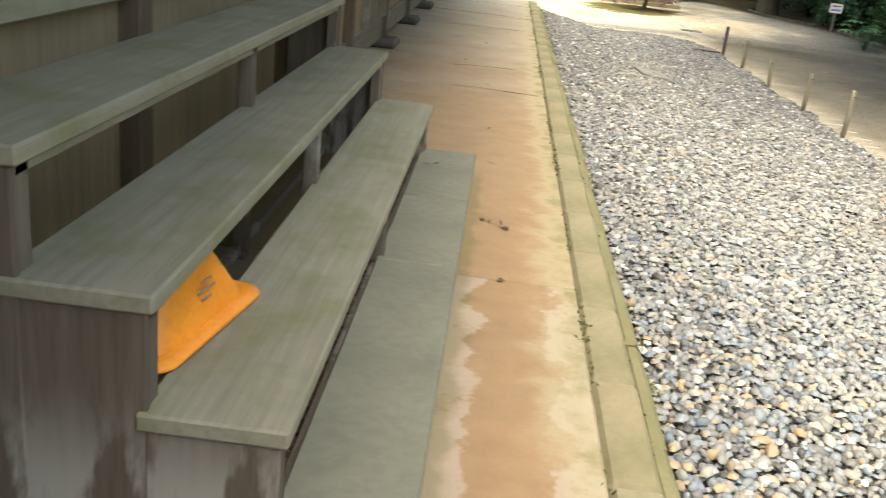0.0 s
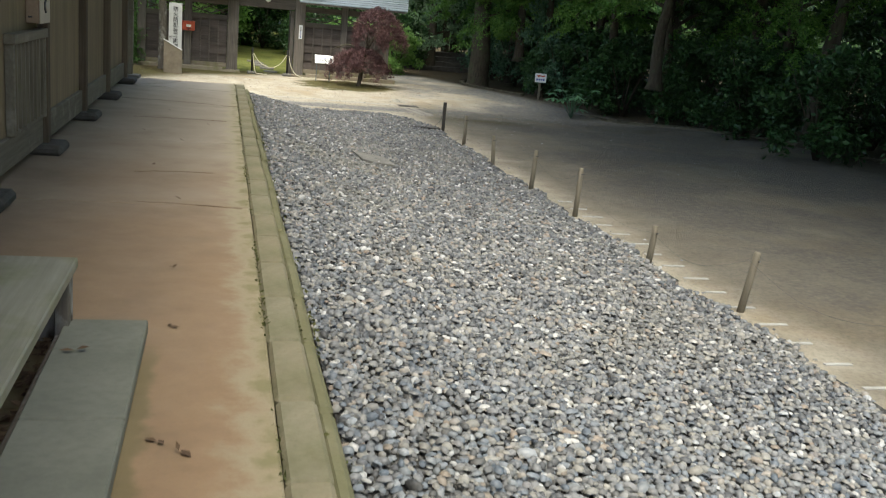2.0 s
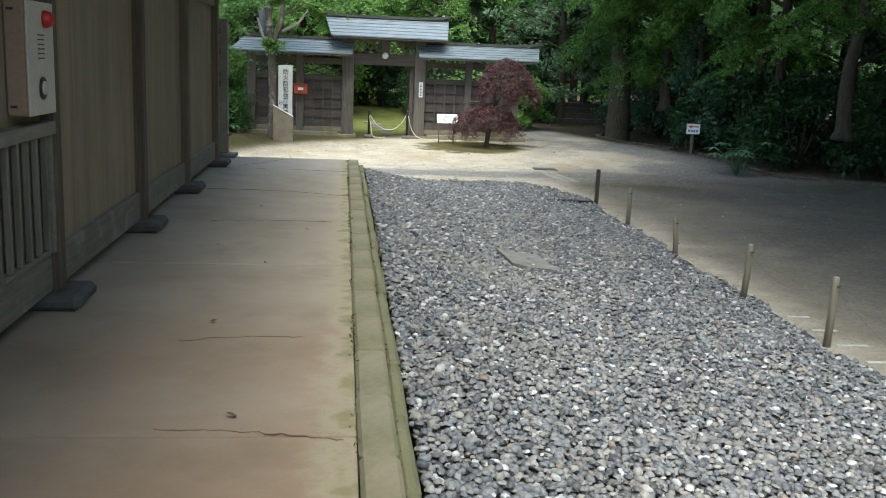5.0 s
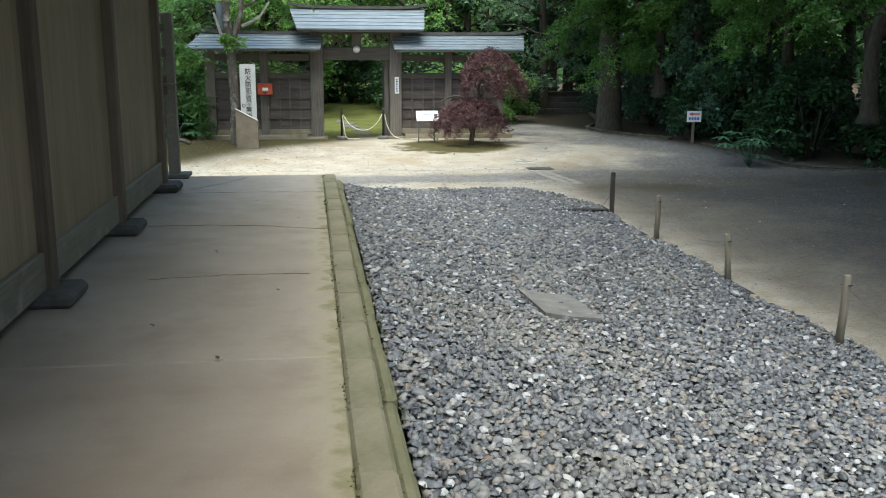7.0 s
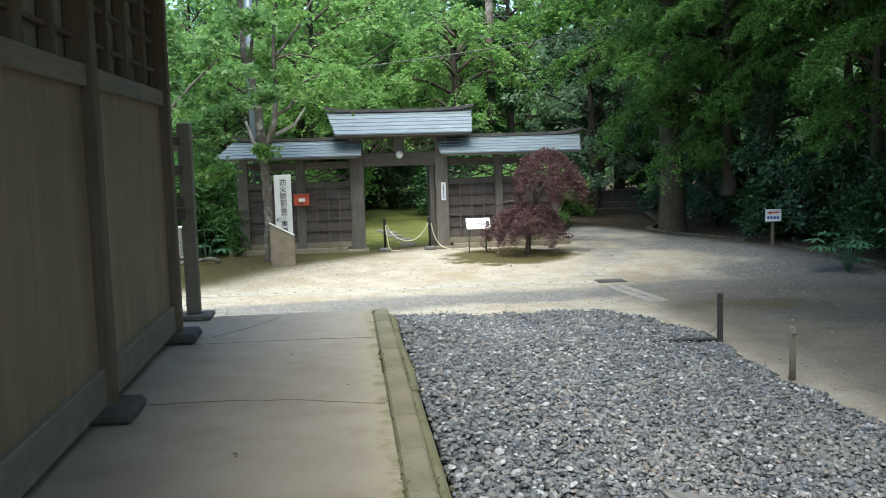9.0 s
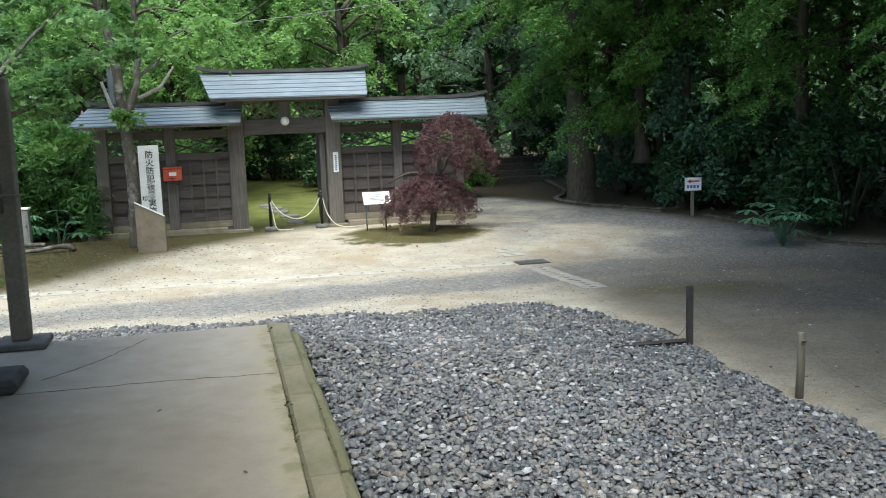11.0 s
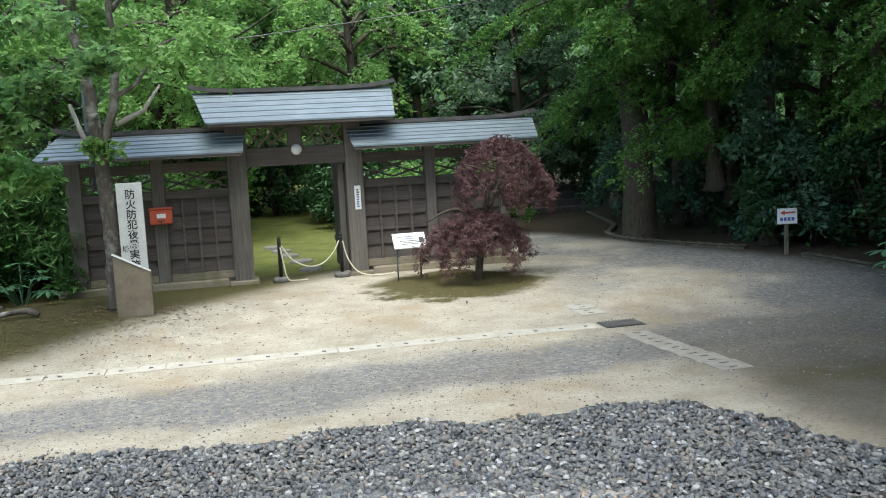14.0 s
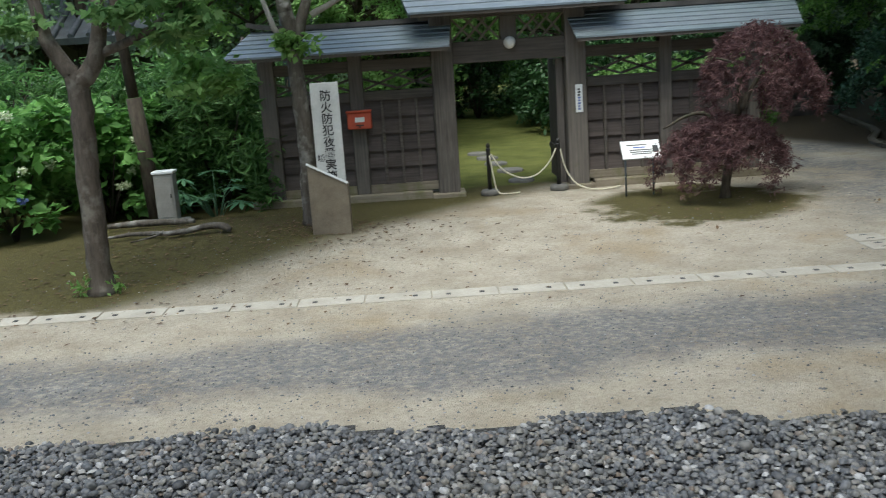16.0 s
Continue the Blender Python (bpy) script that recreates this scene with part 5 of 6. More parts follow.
def wood_tree(seed, mat, high, wide, n, size, label, bark=M_BARKD, lean=0.0):
    """A woodland tree: a tall trunk, limbs and a crown of many clumps down to the ground's shrubs."""
    rg = np.random.default_rng(seed)
    rr = random.Random(seed)
    t = thing("woodland_tree", (0, 0, 0), label, "tree", "trees of the wood")
    limbs = [("trunk", [(0, 0, -0.2), (lean * 0.3, 0, high * 0.3), (lean * 0.6, 0.1, high * 0.6), (lean, 0, high * 0.92)], 0.20, 0.04)]
    cl = []
    for k in range(26):
        a = k * 2.39996 + rr.uniform(-0.4, 0.4)
        u = 0.16 + 0.84 * (k / 26)
        ln = wide * (1.0 - 0.55 * abs(u - 0.45)) * rr.uniform(0.6, 1.1)
        z = high * u
        e = (lean * u + ln * math.cos(a), ln * math.sin(a), z + ln * rr.uniform(0.0, 0.35))
        limbs.append(("limb", [(lean * u, 0, z * 0.93), (lean * u + ln * 0.5 * math.cos(a), ln * 0.5 * math.sin(a), z + 0.15), e], 0.05, 0.012))
        for _ in range(5):
            f = rr.uniform(0.5, 1.08)
            s = rr.uniform(0.28, 0.62) * wide * 0.42
            cl.append((lean * u + ln * f * math.cos(a) + rr.uniform(-0.4, 0.4), ln * f * math.sin(a) + rr.uniform(-0.4, 0.4), z + rr.uniform(-0.35, 0.5), s, s, s * 0.55))
    grown(t, limbs, bark, 6)
    crown("crown", leaf_mesh("crown", clump_spots(cl, n // len(cl), rg, 0.5), size, mat, rg, 1, 0.4, 0.35, 0.55), t)
    return t


def shrub(seed, mat, w, h, n, size, label, slim=0.5, lobes=1, flat=0.35):
    rg = np.random.default_rng(seed)
    t = thing("shrub", (0, 0, 0), label, "shrub", "shrubs under the trees")
    rr = random.Random(seed)
    for k in range(6):
        a = k * 1.05 + rr.uniform(-0.2, 0.2)
        part("stem", tube(bmesh.new(), [(0, 0, -0.05), (w * 0.3 * math.cos(a), w * 0.3 * math.sin(a), h * 0.45), (w * 0.6 * math.cos(a), w * 0.6 * math.sin(a), h * 0.85)], [0.03, 0.02, 0.008], 6), M_BARKD, t)
    cl = []
    for _ in range(34):
        a, r, z = rg.uniform(0, 6.283), math.sqrt(rg.random()), rg.uniform(0.10, 1.0)
        k = w * (1.0 - 0.45 * z ** 2)
        cl.append((r * k * math.cos(a), r * k * math.sin(a), z * h, 0.30 * w, 0.30 * w, 0.17 * h))
    crown("foliage", leaf_mesh("foliage", clump_spots(cl, n // 34, rg, 0.45), size, mat, rg, lobes, flat, 0.15, slim), t)
    return t


def hydrangea(at, seed, heads, blue):
    rg = np.random.default_rng(seed)
    t = thing("hydrangea_bush", at, "leafy hydrangea bush with pale green and some blue flower heads", "shrub", "hydrangeas")
    rr = random.Random(seed)
    cl = [(rr.uniform(-0.65, 0.65), rr.uniform(-0.5, 0.5), rr.uniform(0.25, 1.6), 0.32, 0.3, 0.2) for _ in range(34)]
    for k in range(7):
        a = k * 0.9
        part("stem", tube(bmesh.new(), [(0, 0, -0.03), (0.2 * math.cos(a), 0.2 * math.sin(a), 0.5), (0.45 * math.cos(a), 0.42 * math.sin(a), 1.1)], [0.016, 0.012, 0.006], 5), M_BARKD, t)
    crown("foliage", leaf_mesh("foliage", clump_spots(cl, 70, rg, 0.4), 0.15, M_LHYD, rg, 1, 0.5, 0.25, 0.7), t)
    for k in range(heads):
        a, z = rr.uniform(0, 6.283), rr.uniform(0.5, 1.8)
        r = 0.72 * (1.05 - 0.35 * max(z - 0.8, 0))
        c = (r * math.cos(a), -abs(r * math.sin(a)) * 0.9, z)
        s = rr.uniform(0.05, 0.085)
        crown("flower_head", leaf_mesh("flower_head", clump_spots([(*c, s, s, s * 0.75)], 60, rg, 0.8), 0.035, M_FLOWERB if k < blue else M_FLOWER, rg, 1, 0.3, -0.1, 0.9), t, "blue flower head" if k < blue else "pale green flower head")


def fatsia(at, seed):
    """A low shrub of large hand-shaped leaves."""
    rr = random.Random(seed)
    t = thing("fatsia_shrub", at, "low shrub with large glossy hand-shaped leaves", "shrub")
    for k in range(17):
        a, ln, h = rr.uniform(0, 6.283), rr.uniform(0.15, 0.55), rr.uniform(0.25, 0.75)
        tip = Vector((ln * math.cos(a), ln * math.sin(a), h))
        part("leaf_stalk", tube(bmesh.new(), [(0, 0, 0), tip * 0.5 + Vector((0, 0, 0.12)), tip], [0.008, 0.006, 0.005], 5), M_LBLUISH, t)
        bm = bmesh.new()
        c = bm.verts.new(tip)
        s, tilt = rr.uniform(0.17, 0.27), rr.uniform(0.2, 0.8)
        for j in range(7):
            b = a + (j - 3) * 0.72
            def pt(rad, ang, drop):
                return tip + Vector((rad * math.cos(ang), rad * math.sin(ang), -drop * tilt))
            v = [c] + [bm.verts.new(pt(*q)) for q in ((s * 0.55, b - 0.26, s * 0.25), (s * 0.8, b - 0.15, s * 0.45), (s, b, s * 0.7), (s * 0.8, b + 0.15, s * 0.45), (s * 0.55, b + 0.26, s * 0.25))]
            bm.faces.new(v)
        part("palmate_leaf", bm, M_LFATSIA, t)


tree_b()
tree_a()
red_maple()
hydrangea((-5.55, 9.7, zg(-5.55, 9.7)), 21, 12, 2)
hydrangea((-4.75, 10.9, zg(-4.75, 10.9)), 22, 9, 1)
hydrangea((-6.4, 10.6, zg(-6.4, 10.6)), 23, 10, 0)
fatsia((8.05, 6.0, zg(8.05, 6.0)), 31)
fatsia((-3.25, 10.6, zg(-3.25, 10.6) - 0.1), 33)

# shrubs: long-leaved hedge west of the gate, evergreens beyond
hedge = shrub(41, M_LHEDGE, 0.85, 1.75, 5200, 0.15, "dense evergreen shrub with long narrow leaves beside the gate", 0.22)
HEDGE_AT = ((-3.35, 11.7, 1.15), (-4.4, 11.9, 1.1), (-3.9, 12.9, 1.25), (-5.3, 12.3, 1.15), (-2.7, 13.0, 1.1), (-6.5, 12.2, 1.2), (-7.5, 11.0, 1.1))
hedge.matrix_basis = pose(HEDGE_AT[0][0], HEDGE_AT[0][1], zg(*HEDGE_AT[0][:2]), 0, 0, 20)
hedge.scale = (HEDGE_AT[0][2],) * 3
for k, (x, y, s) in enumerate(HEDGE_AT[1:]):
    o = copy_thing(hedge, pose(x, y, zg(x, y), 0, 0, 63 * k))
evergreen = shrub(42, M_LDARK, 1.15, 1.9, 4200, 0.13, "dark glossy evergreen shrub under the trees", 0.5)
bright = shrub(43, M_LBRIGHT, 1.05, 1.5, 3600, 0.12, "fresh green leafy shrub behind the gate", 0.55)
bluish = shrub(44, M_LBLUISH, 1.1, 1.8, 3800, 0.12, "grey-green glossy shrub at the wood's edge", 0.5)
EV = ((2.9, 18.4), (3.5, 16.3), (-1.1, 20.0), (4.3, 17.6), (1.2, 23.4), (2.8, 20.6), (6.2, 19.5), (9.8, 12.4), (9.6, 8.8), (9.7, 6.7), (10.6, 4.8), (11.4, 2.6), (12.2, 0.2), (12.6, -2.6), (9.3, 10.4), (9.4, 20.5), (10.6, 10.6), (13.2, -5.5), (14, -8.5), (11.6, 6.5), (10.5, 2.1), (10.2, -0.9), (10.4, -3.9), (10.8, -6.9))
BR = ((3.6, 14.6), (-1.2, 16.8), (4.6, 20.2), (-3.8, 16.2), (-6.0, 15.2), (0.0, 24.0), (2.9, 24.5), (5.2, 15.6), (-4.8, 12.0), (-5.9, 12.7), (-3.6, 12.6))
BL = ((6.9, 21.2), (9.0, 13.8), (9.15, 9.85), (10.4, 8.0), (8.9, 16.2), (10.0, 14.8))
for src, spots_, s0 in ((evergreen, EV, 1.0), (bright, BR, 1.0), (bluish, BL, 1.0)):
    src.matrix_basis = pose(spots_[0][0], spots_[0][1], zg(*spots_[0]), 0, 0, 10)
    for k, (x, y) in enumerate(spots_[1:]):
        copy_thing(src, pose(x, y, zg(x, y), 0, 0, 77 * k))

# maples hanging over the east side of the yard
m1 = drooping_maple((10.2, 10.8, -0.5), 51, 3.1, 1.2, 7.5, 33000, M_LMAPLE, 0.076)
m2 = drooping_maple((10.4, 6.0, -0.5), 52, 3.0, 1.3, 8.0, 33000, M_LMAPLE, 0.076)
m3 = drooping_maple((8.7, 13.7, -0.5), 53, 4.3, 3.2, 9.5, 36000, M_LMAPLE, 0.085)
m4 = drooping_maple((12.3, 7.2, -0.5), 54, 7.0, 4.4, 10.5, 30000, M_LMAPLE, 0.19, "tall maple with a wide dark canopy over the yard", lobes=1)
for x, y, a in ((11.3, 3.6, 300), (11.1, 0.6, 210), (11.2, -2.4, 130), (11.4, -6.0, 250), (11.6, -10.5, 20), (12.3, 15.0, 70), (13.2, -4.5, 160)):
    copy_thing(m4, pose(x, y, -0.5, 0, 0, a) @ Matrix.Scale(1.22 if y < 5 else 1.0, 4))
copy_thing(m3, pose(9.9, 9.3, -0.5, 0, 0, 120))
copy_thing(m1, pose(9.3, 12.6, -0.7, 0, 0, 215))
copy_thing(m2, pose(9.9, 8.2, -0.4, 0, 0, 75))
copy_thing(m1, pose(8.3, 11.5, 0.3, 0, 0, 140))
copy_thing(m2, pose(9.3, 4.2, 0.2, 0, 0, 200))
fresh = drooping_maple((-1.5, 18.2, -0.6), 55, 2.5, 1.9, 5.2, 17000, M_LBRIGHT, 0.10, "fresh green maple with layered sprays behind the gate")
for x, y, a, k in ((-2.7, 16.2, 80, 1.0), (-0.9, 22.0, 200, 1.35), (-5.4, 17.0, 310, 1.1), (3.3, 21.0, 140, 1.2)):
    copy_thing(fresh, pose(x, y, -0.6, 0, 0, a) @ Matrix.Scale(k, 4))
MAPLES = ((9.2, 15.2, 40), (11.3, 2.2, 100), (12.6, -1.8, 200), (13.4, -6.5, 300))
for k, (x, y, a) in enumerate(MAPLES):
    copy_thing(m1 if k % 2 else m2, pose(x, y, -0.5, 0, 0, a))

# woodland trees behind the gate and round the yard
wt = [wood_tree(61, M_LWOOD, 9.0, 3.0, 7000, 0.20, "tall broadleaf tree of the wood behind the gate"),
      wood_tree(62, M_LBRIGHT, 7.5, 2.8, 6500, 0.17, "spreading light green tree behind the gate"),
      wood_tree(63, M_LDARK, 10.5, 2.6, 9000, 0.20, "tall dark evergreen tree of the wood")]
M_LPALE = leaf_mat("pale_green_leaves", (0.12, 0.19, 0.11), (0.20, 0.30, 0.165), (0.31, 0.41, 0.25), 0.45)
wt.append(wood_tree(64, M_LPALE, 6.5, 2.3, 7000, 0.15, "pale grey-green tree beside the gate"))
WOODS = (((0.6, 24.5), (-2.5, 24.5), (7.0, 28.0), (-7.5, 24.0), (12.0, 24.0), (-12.0, 20.0), (15.5, 17.0), (4.0, 31.0)),
         ((-1.2, 19.5), (-4.6, 18.2), (4.2, 26.0), (-8.8, 18.5), (1.4, 27.0), (-6.0, 28.0), (-12.5, 25.5)),
         ((8.6, 21.0), (5.3, 22.5), (10.8, 17.0), (13.5, 12.0), (14.2, 7.0), (13.6, 2.0), (14.2, -3.5), (14.0, -8.5), (12.6, 5.0), (9.5, 26.5), (0.5, 32.0), (-4.5, 31.5)),
         ((-6.3, 15.4), (-3.4, 16.2), (7.3, 19.4), (-9.6, 14.2)))
for src, spots_ in zip(wt, WOODS):
    src.matrix_basis = pose(spots_[0][0], spots_[0][1], zg(*spots_[0]), 0, 0, 0)
    for k, (x, y) in enumerate(spots_[1:]):
        copy_thing(src, pose(x, y, zg(x, y) - 0.05, 0, 0, 97 * k + 30) @ Matrix.Scale(min(max((y - 8) / 16, 0.62), 1.1) if x < 7 else 1.0, 4))

# the old tree where the path bends, and the kerb round it
ot = thing("old_tree", (7.45, 12.9, zg(7.45, 12.9)), "stout old tree trunk beside the bending path", "tree")
grown(ot, [("trunk", [(0, 0, -0.1), (0.02, 0, 0.6), (0.0, 0, 1.6), (-0.05, 0, 3.2), (0.0, 0, 6.5)], 0.36, 0.2), ("limb", [(0, 0, 3.0), (-0.7, -0.3, 3.8), (-1.4, -0.6, 4.4)], 0.1, 0.03), ("limb", [(0, 0, 3.6), (0.8, -0.2, 4.4), (1.5, -0.3, 5.2)], 0.1, 0.03)], M_BARKD, 14)
rg = np.random.default_rng(71)
cl = [(0.95 * math.cos(a) + 0.6, 0.9 * math.sin(a), z, 0.55, 0.5, 0.4) for a, z in ((rg.uniform(0, 6.28), rg.uniform(2.6, 6.5)) for _ in range(22))]
cl += [(rg.uniform(0.0, 1.5), rg.uniform(-2.0, -0.9), rg.uniform(1.7, 4.2), 0.45, 0.4, 0.3) for _ in range(14)]
cl += [(rg.uniform(-1.9, 0.0), rg.uniform(-2.4, -0.6), rg.uniform(3.4, 6.0), 0.5, 0.45, 0.3) for _ in range(12)]
crown("crown", leaf_mesh("crown", clump_spots(cl, 160, rg, 0.4), 0.11, M_LMAPLE, rg, 3, 0.45, 0.5, 0.5), ot)
iv = thing("ivy_clad_tree", (8.75, 10.55, zg(8.75, 10.55)), "slim trunk clothed in glossy ivy", "tree")
grown(iv, [("trunk", [(0, 0, -0.1), (0.05, 0, 1.5), (0.0, 0, 4.0)], 0.14, 0.08)], M_BARKD)
cl = [(rg.normal(0, 0.22), rg.normal(0, 0.2), z, 0.38, 0.34, 0.28) for z in np.linspace(0.25, 3.6, 17)]
crown("ivy", leaf_mesh("ivy", clump_spots(cl, 210, rg, 0.5), 0.085, M_LBLUISH, rg, 1, 0.2, 0.5, 0.75), iv, "dense glossy ivy")


def path_edging(pts, name="path_kerb"):
    k = tagged(new(name), "low worn kerb stones edging the path under the trees", "kerb", kind="structure")
    q = bend(pts, 6)
    for a, b in zip(q, q[1:]):
        bm = bmesh.new()
        za = zg(a.x, a.y)
        beam(bm, (a.x, a.y, za - 0.02), (b.x, b.y, zg(b.x, b.y) - 0.02), 0.11, 0.16, (0, 0, 1), 0.02)
        part("kerb_stone", bm, M_PKERB, k)


path_edging([(8.75, 18.8, 0), (8.0, 15.4, 0), (7.15, 13.7, 0), (7.1, 12.5, 0), (7.6, 11.3, 0), (8.15, 10.3, 0)])
path_edging([(8.45, 9.1, 0), (8.75, 7.0, 0), (9.0, 5.2, 0), (10.2, 3.1, 0), (11.0, 0.5, 0), (11.8, -4.0, 0)])
st = tagged(new("stone_steps"), "dim stone steps climbing into the wood", "stairs", kind="structure")
for k in range(4):
    part("step_stone", boxed(6.2, 9.1, 19.1 + k * 0.34, 19.5 + k * 0.34, -0.7, zg(7, 19) + 0.17 * (k + 1), 0.02), M_FOOT, st)
for k, (x, y, s) in enumerate(((1.0, 12.1, 0.2), (0.95, 13.2, 0.22), (0.8, 14.1, 0.2), (0.72, 14.9, 0.2), (0.6, 15.6, 0.2))):
    bm = lathe(bmesh.new(), [(s, -0.06), (s, 0.03), (s * 0.9, 0.045)], 9, (x, y, zg(x, y)))
    tagged(part("stepping_stone", bm, M_STONE, None), "flat grey stepping stone in the mossy lawn", "stone", "stepping stones")


# ---- the tiled house behind the hydrangeas ----
ho = thing("tiled_house", (-8.6, 15.5, -0.5), "dark timber house with a grey tiled roof behind the shrubs", "house")
part("wall", boxed(-3.2, 3.2, 0.0, 4.0, 0.0, 2.55), M_PLASTER, ho)
for x in (-3.1, -1.5, 0.0, 1.6, 3.0):
    part("post", boxed(x - 0.07, x + 0.07, -0.05, -0.002, 0.0, 2.5), M_POST, ho)
bm = bmesh.new()
beam(bm, (0, -0.9, 2.42), (0, 2.0, 3.9), 8.0, 0.12)
beam(bm, (0, 4.9, 2.42), (0, 2.0, 3.9), 8.0, 0.12)
rf = part("roof", bm, M_TILE, ho)
for k in range(26):
    x = -3.95 + k * 0.316
    bm = bmesh.new()
    tube(bm, [(x, -0.92, 2.50), (x, 2.0, 3.98)], [0.055, 0.055], 6)
    part("tile_roll", bm, M_TILE, rf)

# utility pole and cables
up = thing("utility_pole", (4.55, 22.0, -0.5), "tall bare utility pole among the trees", "pole")
part("shaft", tube(bmesh.new(), [(0, 0, 0), (0, 0, 9)], [0.16, 0.12], 12), M_BARK, up)
part("cross_arm", boxed(-0.7, 0.7, -0.06, 0.06, 5.6, 5.7), M_STEEL, up)
for a, b, sag in (((-6.0, 17.0, 3.3), (9.5, 17.5, 5.2), 0.25), ((4.5, 22.0, 5.8), (14.0, 20.0, 7.0), 0.4)):
    bm = bmesh.new()
    A, B = Vector(a), Vector(b)
    tube(bm, [A.lerp(B, k / 20) - Vector((0, 0, sag * 4 * (k / 20) * (1 - k / 20))) for k in range(21)], [0.014] * 21, 5)
    tagged(part("overhead_cable", bm, M_STONE, None), "thin overhead cable slung through the trees", "cable")

# the far wooded slope closes the view
rg = np.random.default_rng(81)
vs, fs = [], []
NA, NR = 60, 8
for i in range(NA):
    a = radians(-160 + 320 * i / (NA - 1))
    for j in range(NR):
        r = 40 + j * 7
        vs.append((r * math.sin(a), 4 + r * math.cos(a), -0.7 + 15.5 * (j / (NR - 1)) ** 0.6 + 1.5 * math.sin(i * 1.7 + j)))
for i in range(NA - 1):
    for j in range(NR - 1):
        fs.append((i * NR + j, (i + 1) * NR + j, (i + 1) * NR + j + 1, i * NR + j + 1))
tagged(new("backdrop", raw("backdrop", vs, fs, plain_mat("far_slope", (0.02, 0.04, 0.015), (0.05, 0.085, 0.03), 0.5, 0.95, 0.3), True)), "dark wooded slope in the distance", "hillside", kind="structure")
n = 26000
a, r = np.radians(rg.uniform(-150, 150, n)), rg.uniform(36, 48, n)
h = rg.random(n) ** 0.8 * (6 + 5 * np.sin(a * 9) ** 2 + 3)
far = leaf_mesh("far_woods", np.stack([r * np.sin(a), 4 + r * np.cos(a), h - 0.6], 1), 0.75, M_LWOOD, rg, 1, 0.4, 0.3, 0.7)
tagged(new("far_woods", far), "distant mass of woodland foliage", "woods", kind="stuff")

# ---- litter ----
rg = np.random.default_rng(91)
sp = []
for cx, cy, sx, sy, n in ((-2.4, 8.9, 1.3, 0.8, 520), (-3.8, 7.6, 1.4, 0.9, 420), (-1.7, 9.0, 0.5, 0.25, 260), (3.0, 9.2, 0.9, 0.6, 160), (9.4, 6.5, 0.8, 3.0, 500), (0.4, 7.8, 1.5, 1.0, 40), (6, 4, 2.0, 3.0, 60)):
    for _ in range(n):
        x, y = cx + rg.normal() * sx, cy + rg.normal() * sy
        sp.append((x, y, zg(x, y) + 0.012))
tagged(new("leaf_litter", leaf_mesh("leaf_litter", sp, 0.06, M_DEAD, rg, 1, 0.93, 0.02, 0.5)), "scattered brown leaf litter on the ground", "litter", kind="stuff")
sp = [(rg.uniform(-1.05, -0.93), rg.uniform(-15.4, -12.1), 0.012 + 0.02 * rg.random()) for _ in range(420)]
tagged(new("leaf_litter", leaf_mesh("leaf_litter", sp, 0.05, M_DEAD, rg, 1, 0.85, 0.02, 0.5)), "brown leaves gathered in the gap behind the slab steps", "litter", kind="stuff")
for k, (x, y) in enumerate(((-0.46, -13.05), (-0.53, -12.98), (-0.47, -13.72), (-0.85, -12.42), (-0.55, -11.9), (-0.62, -9.3), (-0.9, -8.0), (-0.72, -6.6), (-0.5, -5.3), (-0.95, -4.2), (-0.4, -2.9), (-0.8, -1.9), (-1.1, -6.0), (-0.58, -11.0))):
    z = 0.092 if (x < -0.62 and y < -12.05) else 0.004
    ob = new("dead_leaf", leaf_mesh("dead_leaf", [(0, 0, 0), (0.004, 0.006, 0.002)], 0.04, M_DEAD, rg, 1, 0.9, -0.05, 0.55))
    ob.location = (x, y, z + 0.004)
    tagged(ob, "small curled brown leaf on the walkway", "leaf", "leaves on the walkway")


sp = []
for _ in range(2600):
    y = rg.uniform(-18, -0.1)
    if math.sin(y * 2.1) + math.sin(y * 5.3 + 1) + rg.normal() * 0.6 > 0.2:
        k = rg.random()
        x, z = (-0.152, 0.001) if k < 0.4 else ((0.004, -0.062) if k < 0.7 else (0.09, -0.10))
        sp.append((x + rg.normal() * 0.008, y, z))
tagged(new("moss_tufts", leaf_mesh("moss_tufts", sp, 0.022, M_MOSS, rg, 1, 0.3, -0.25, 0.5)), "green moss growing in the kerb joints", "moss", kind="stuff")

# ---- pebbles ----
def dome_stone(sides=6):
    """The rounded upper half of a stone; the lower half is bedded."""
    v = []
    for r, z in ((1.0, -0.25), (0.80, 0.60)):
        v += [(r * math.cos(6.2832 * (k + z) / sides), r * math.sin(6.2832 * (k + z) / sides), z) for k in range(sides)]
    v.append((0, 0, 1))
    f = []
    for k in range(sides):
        m = (k + 1) % sides
        f += [(k, m, sides + k), (m, sides + m, sides + k), (sides + k, sides + m, 2 * sides)]
    return np.array(v), np.array(f)


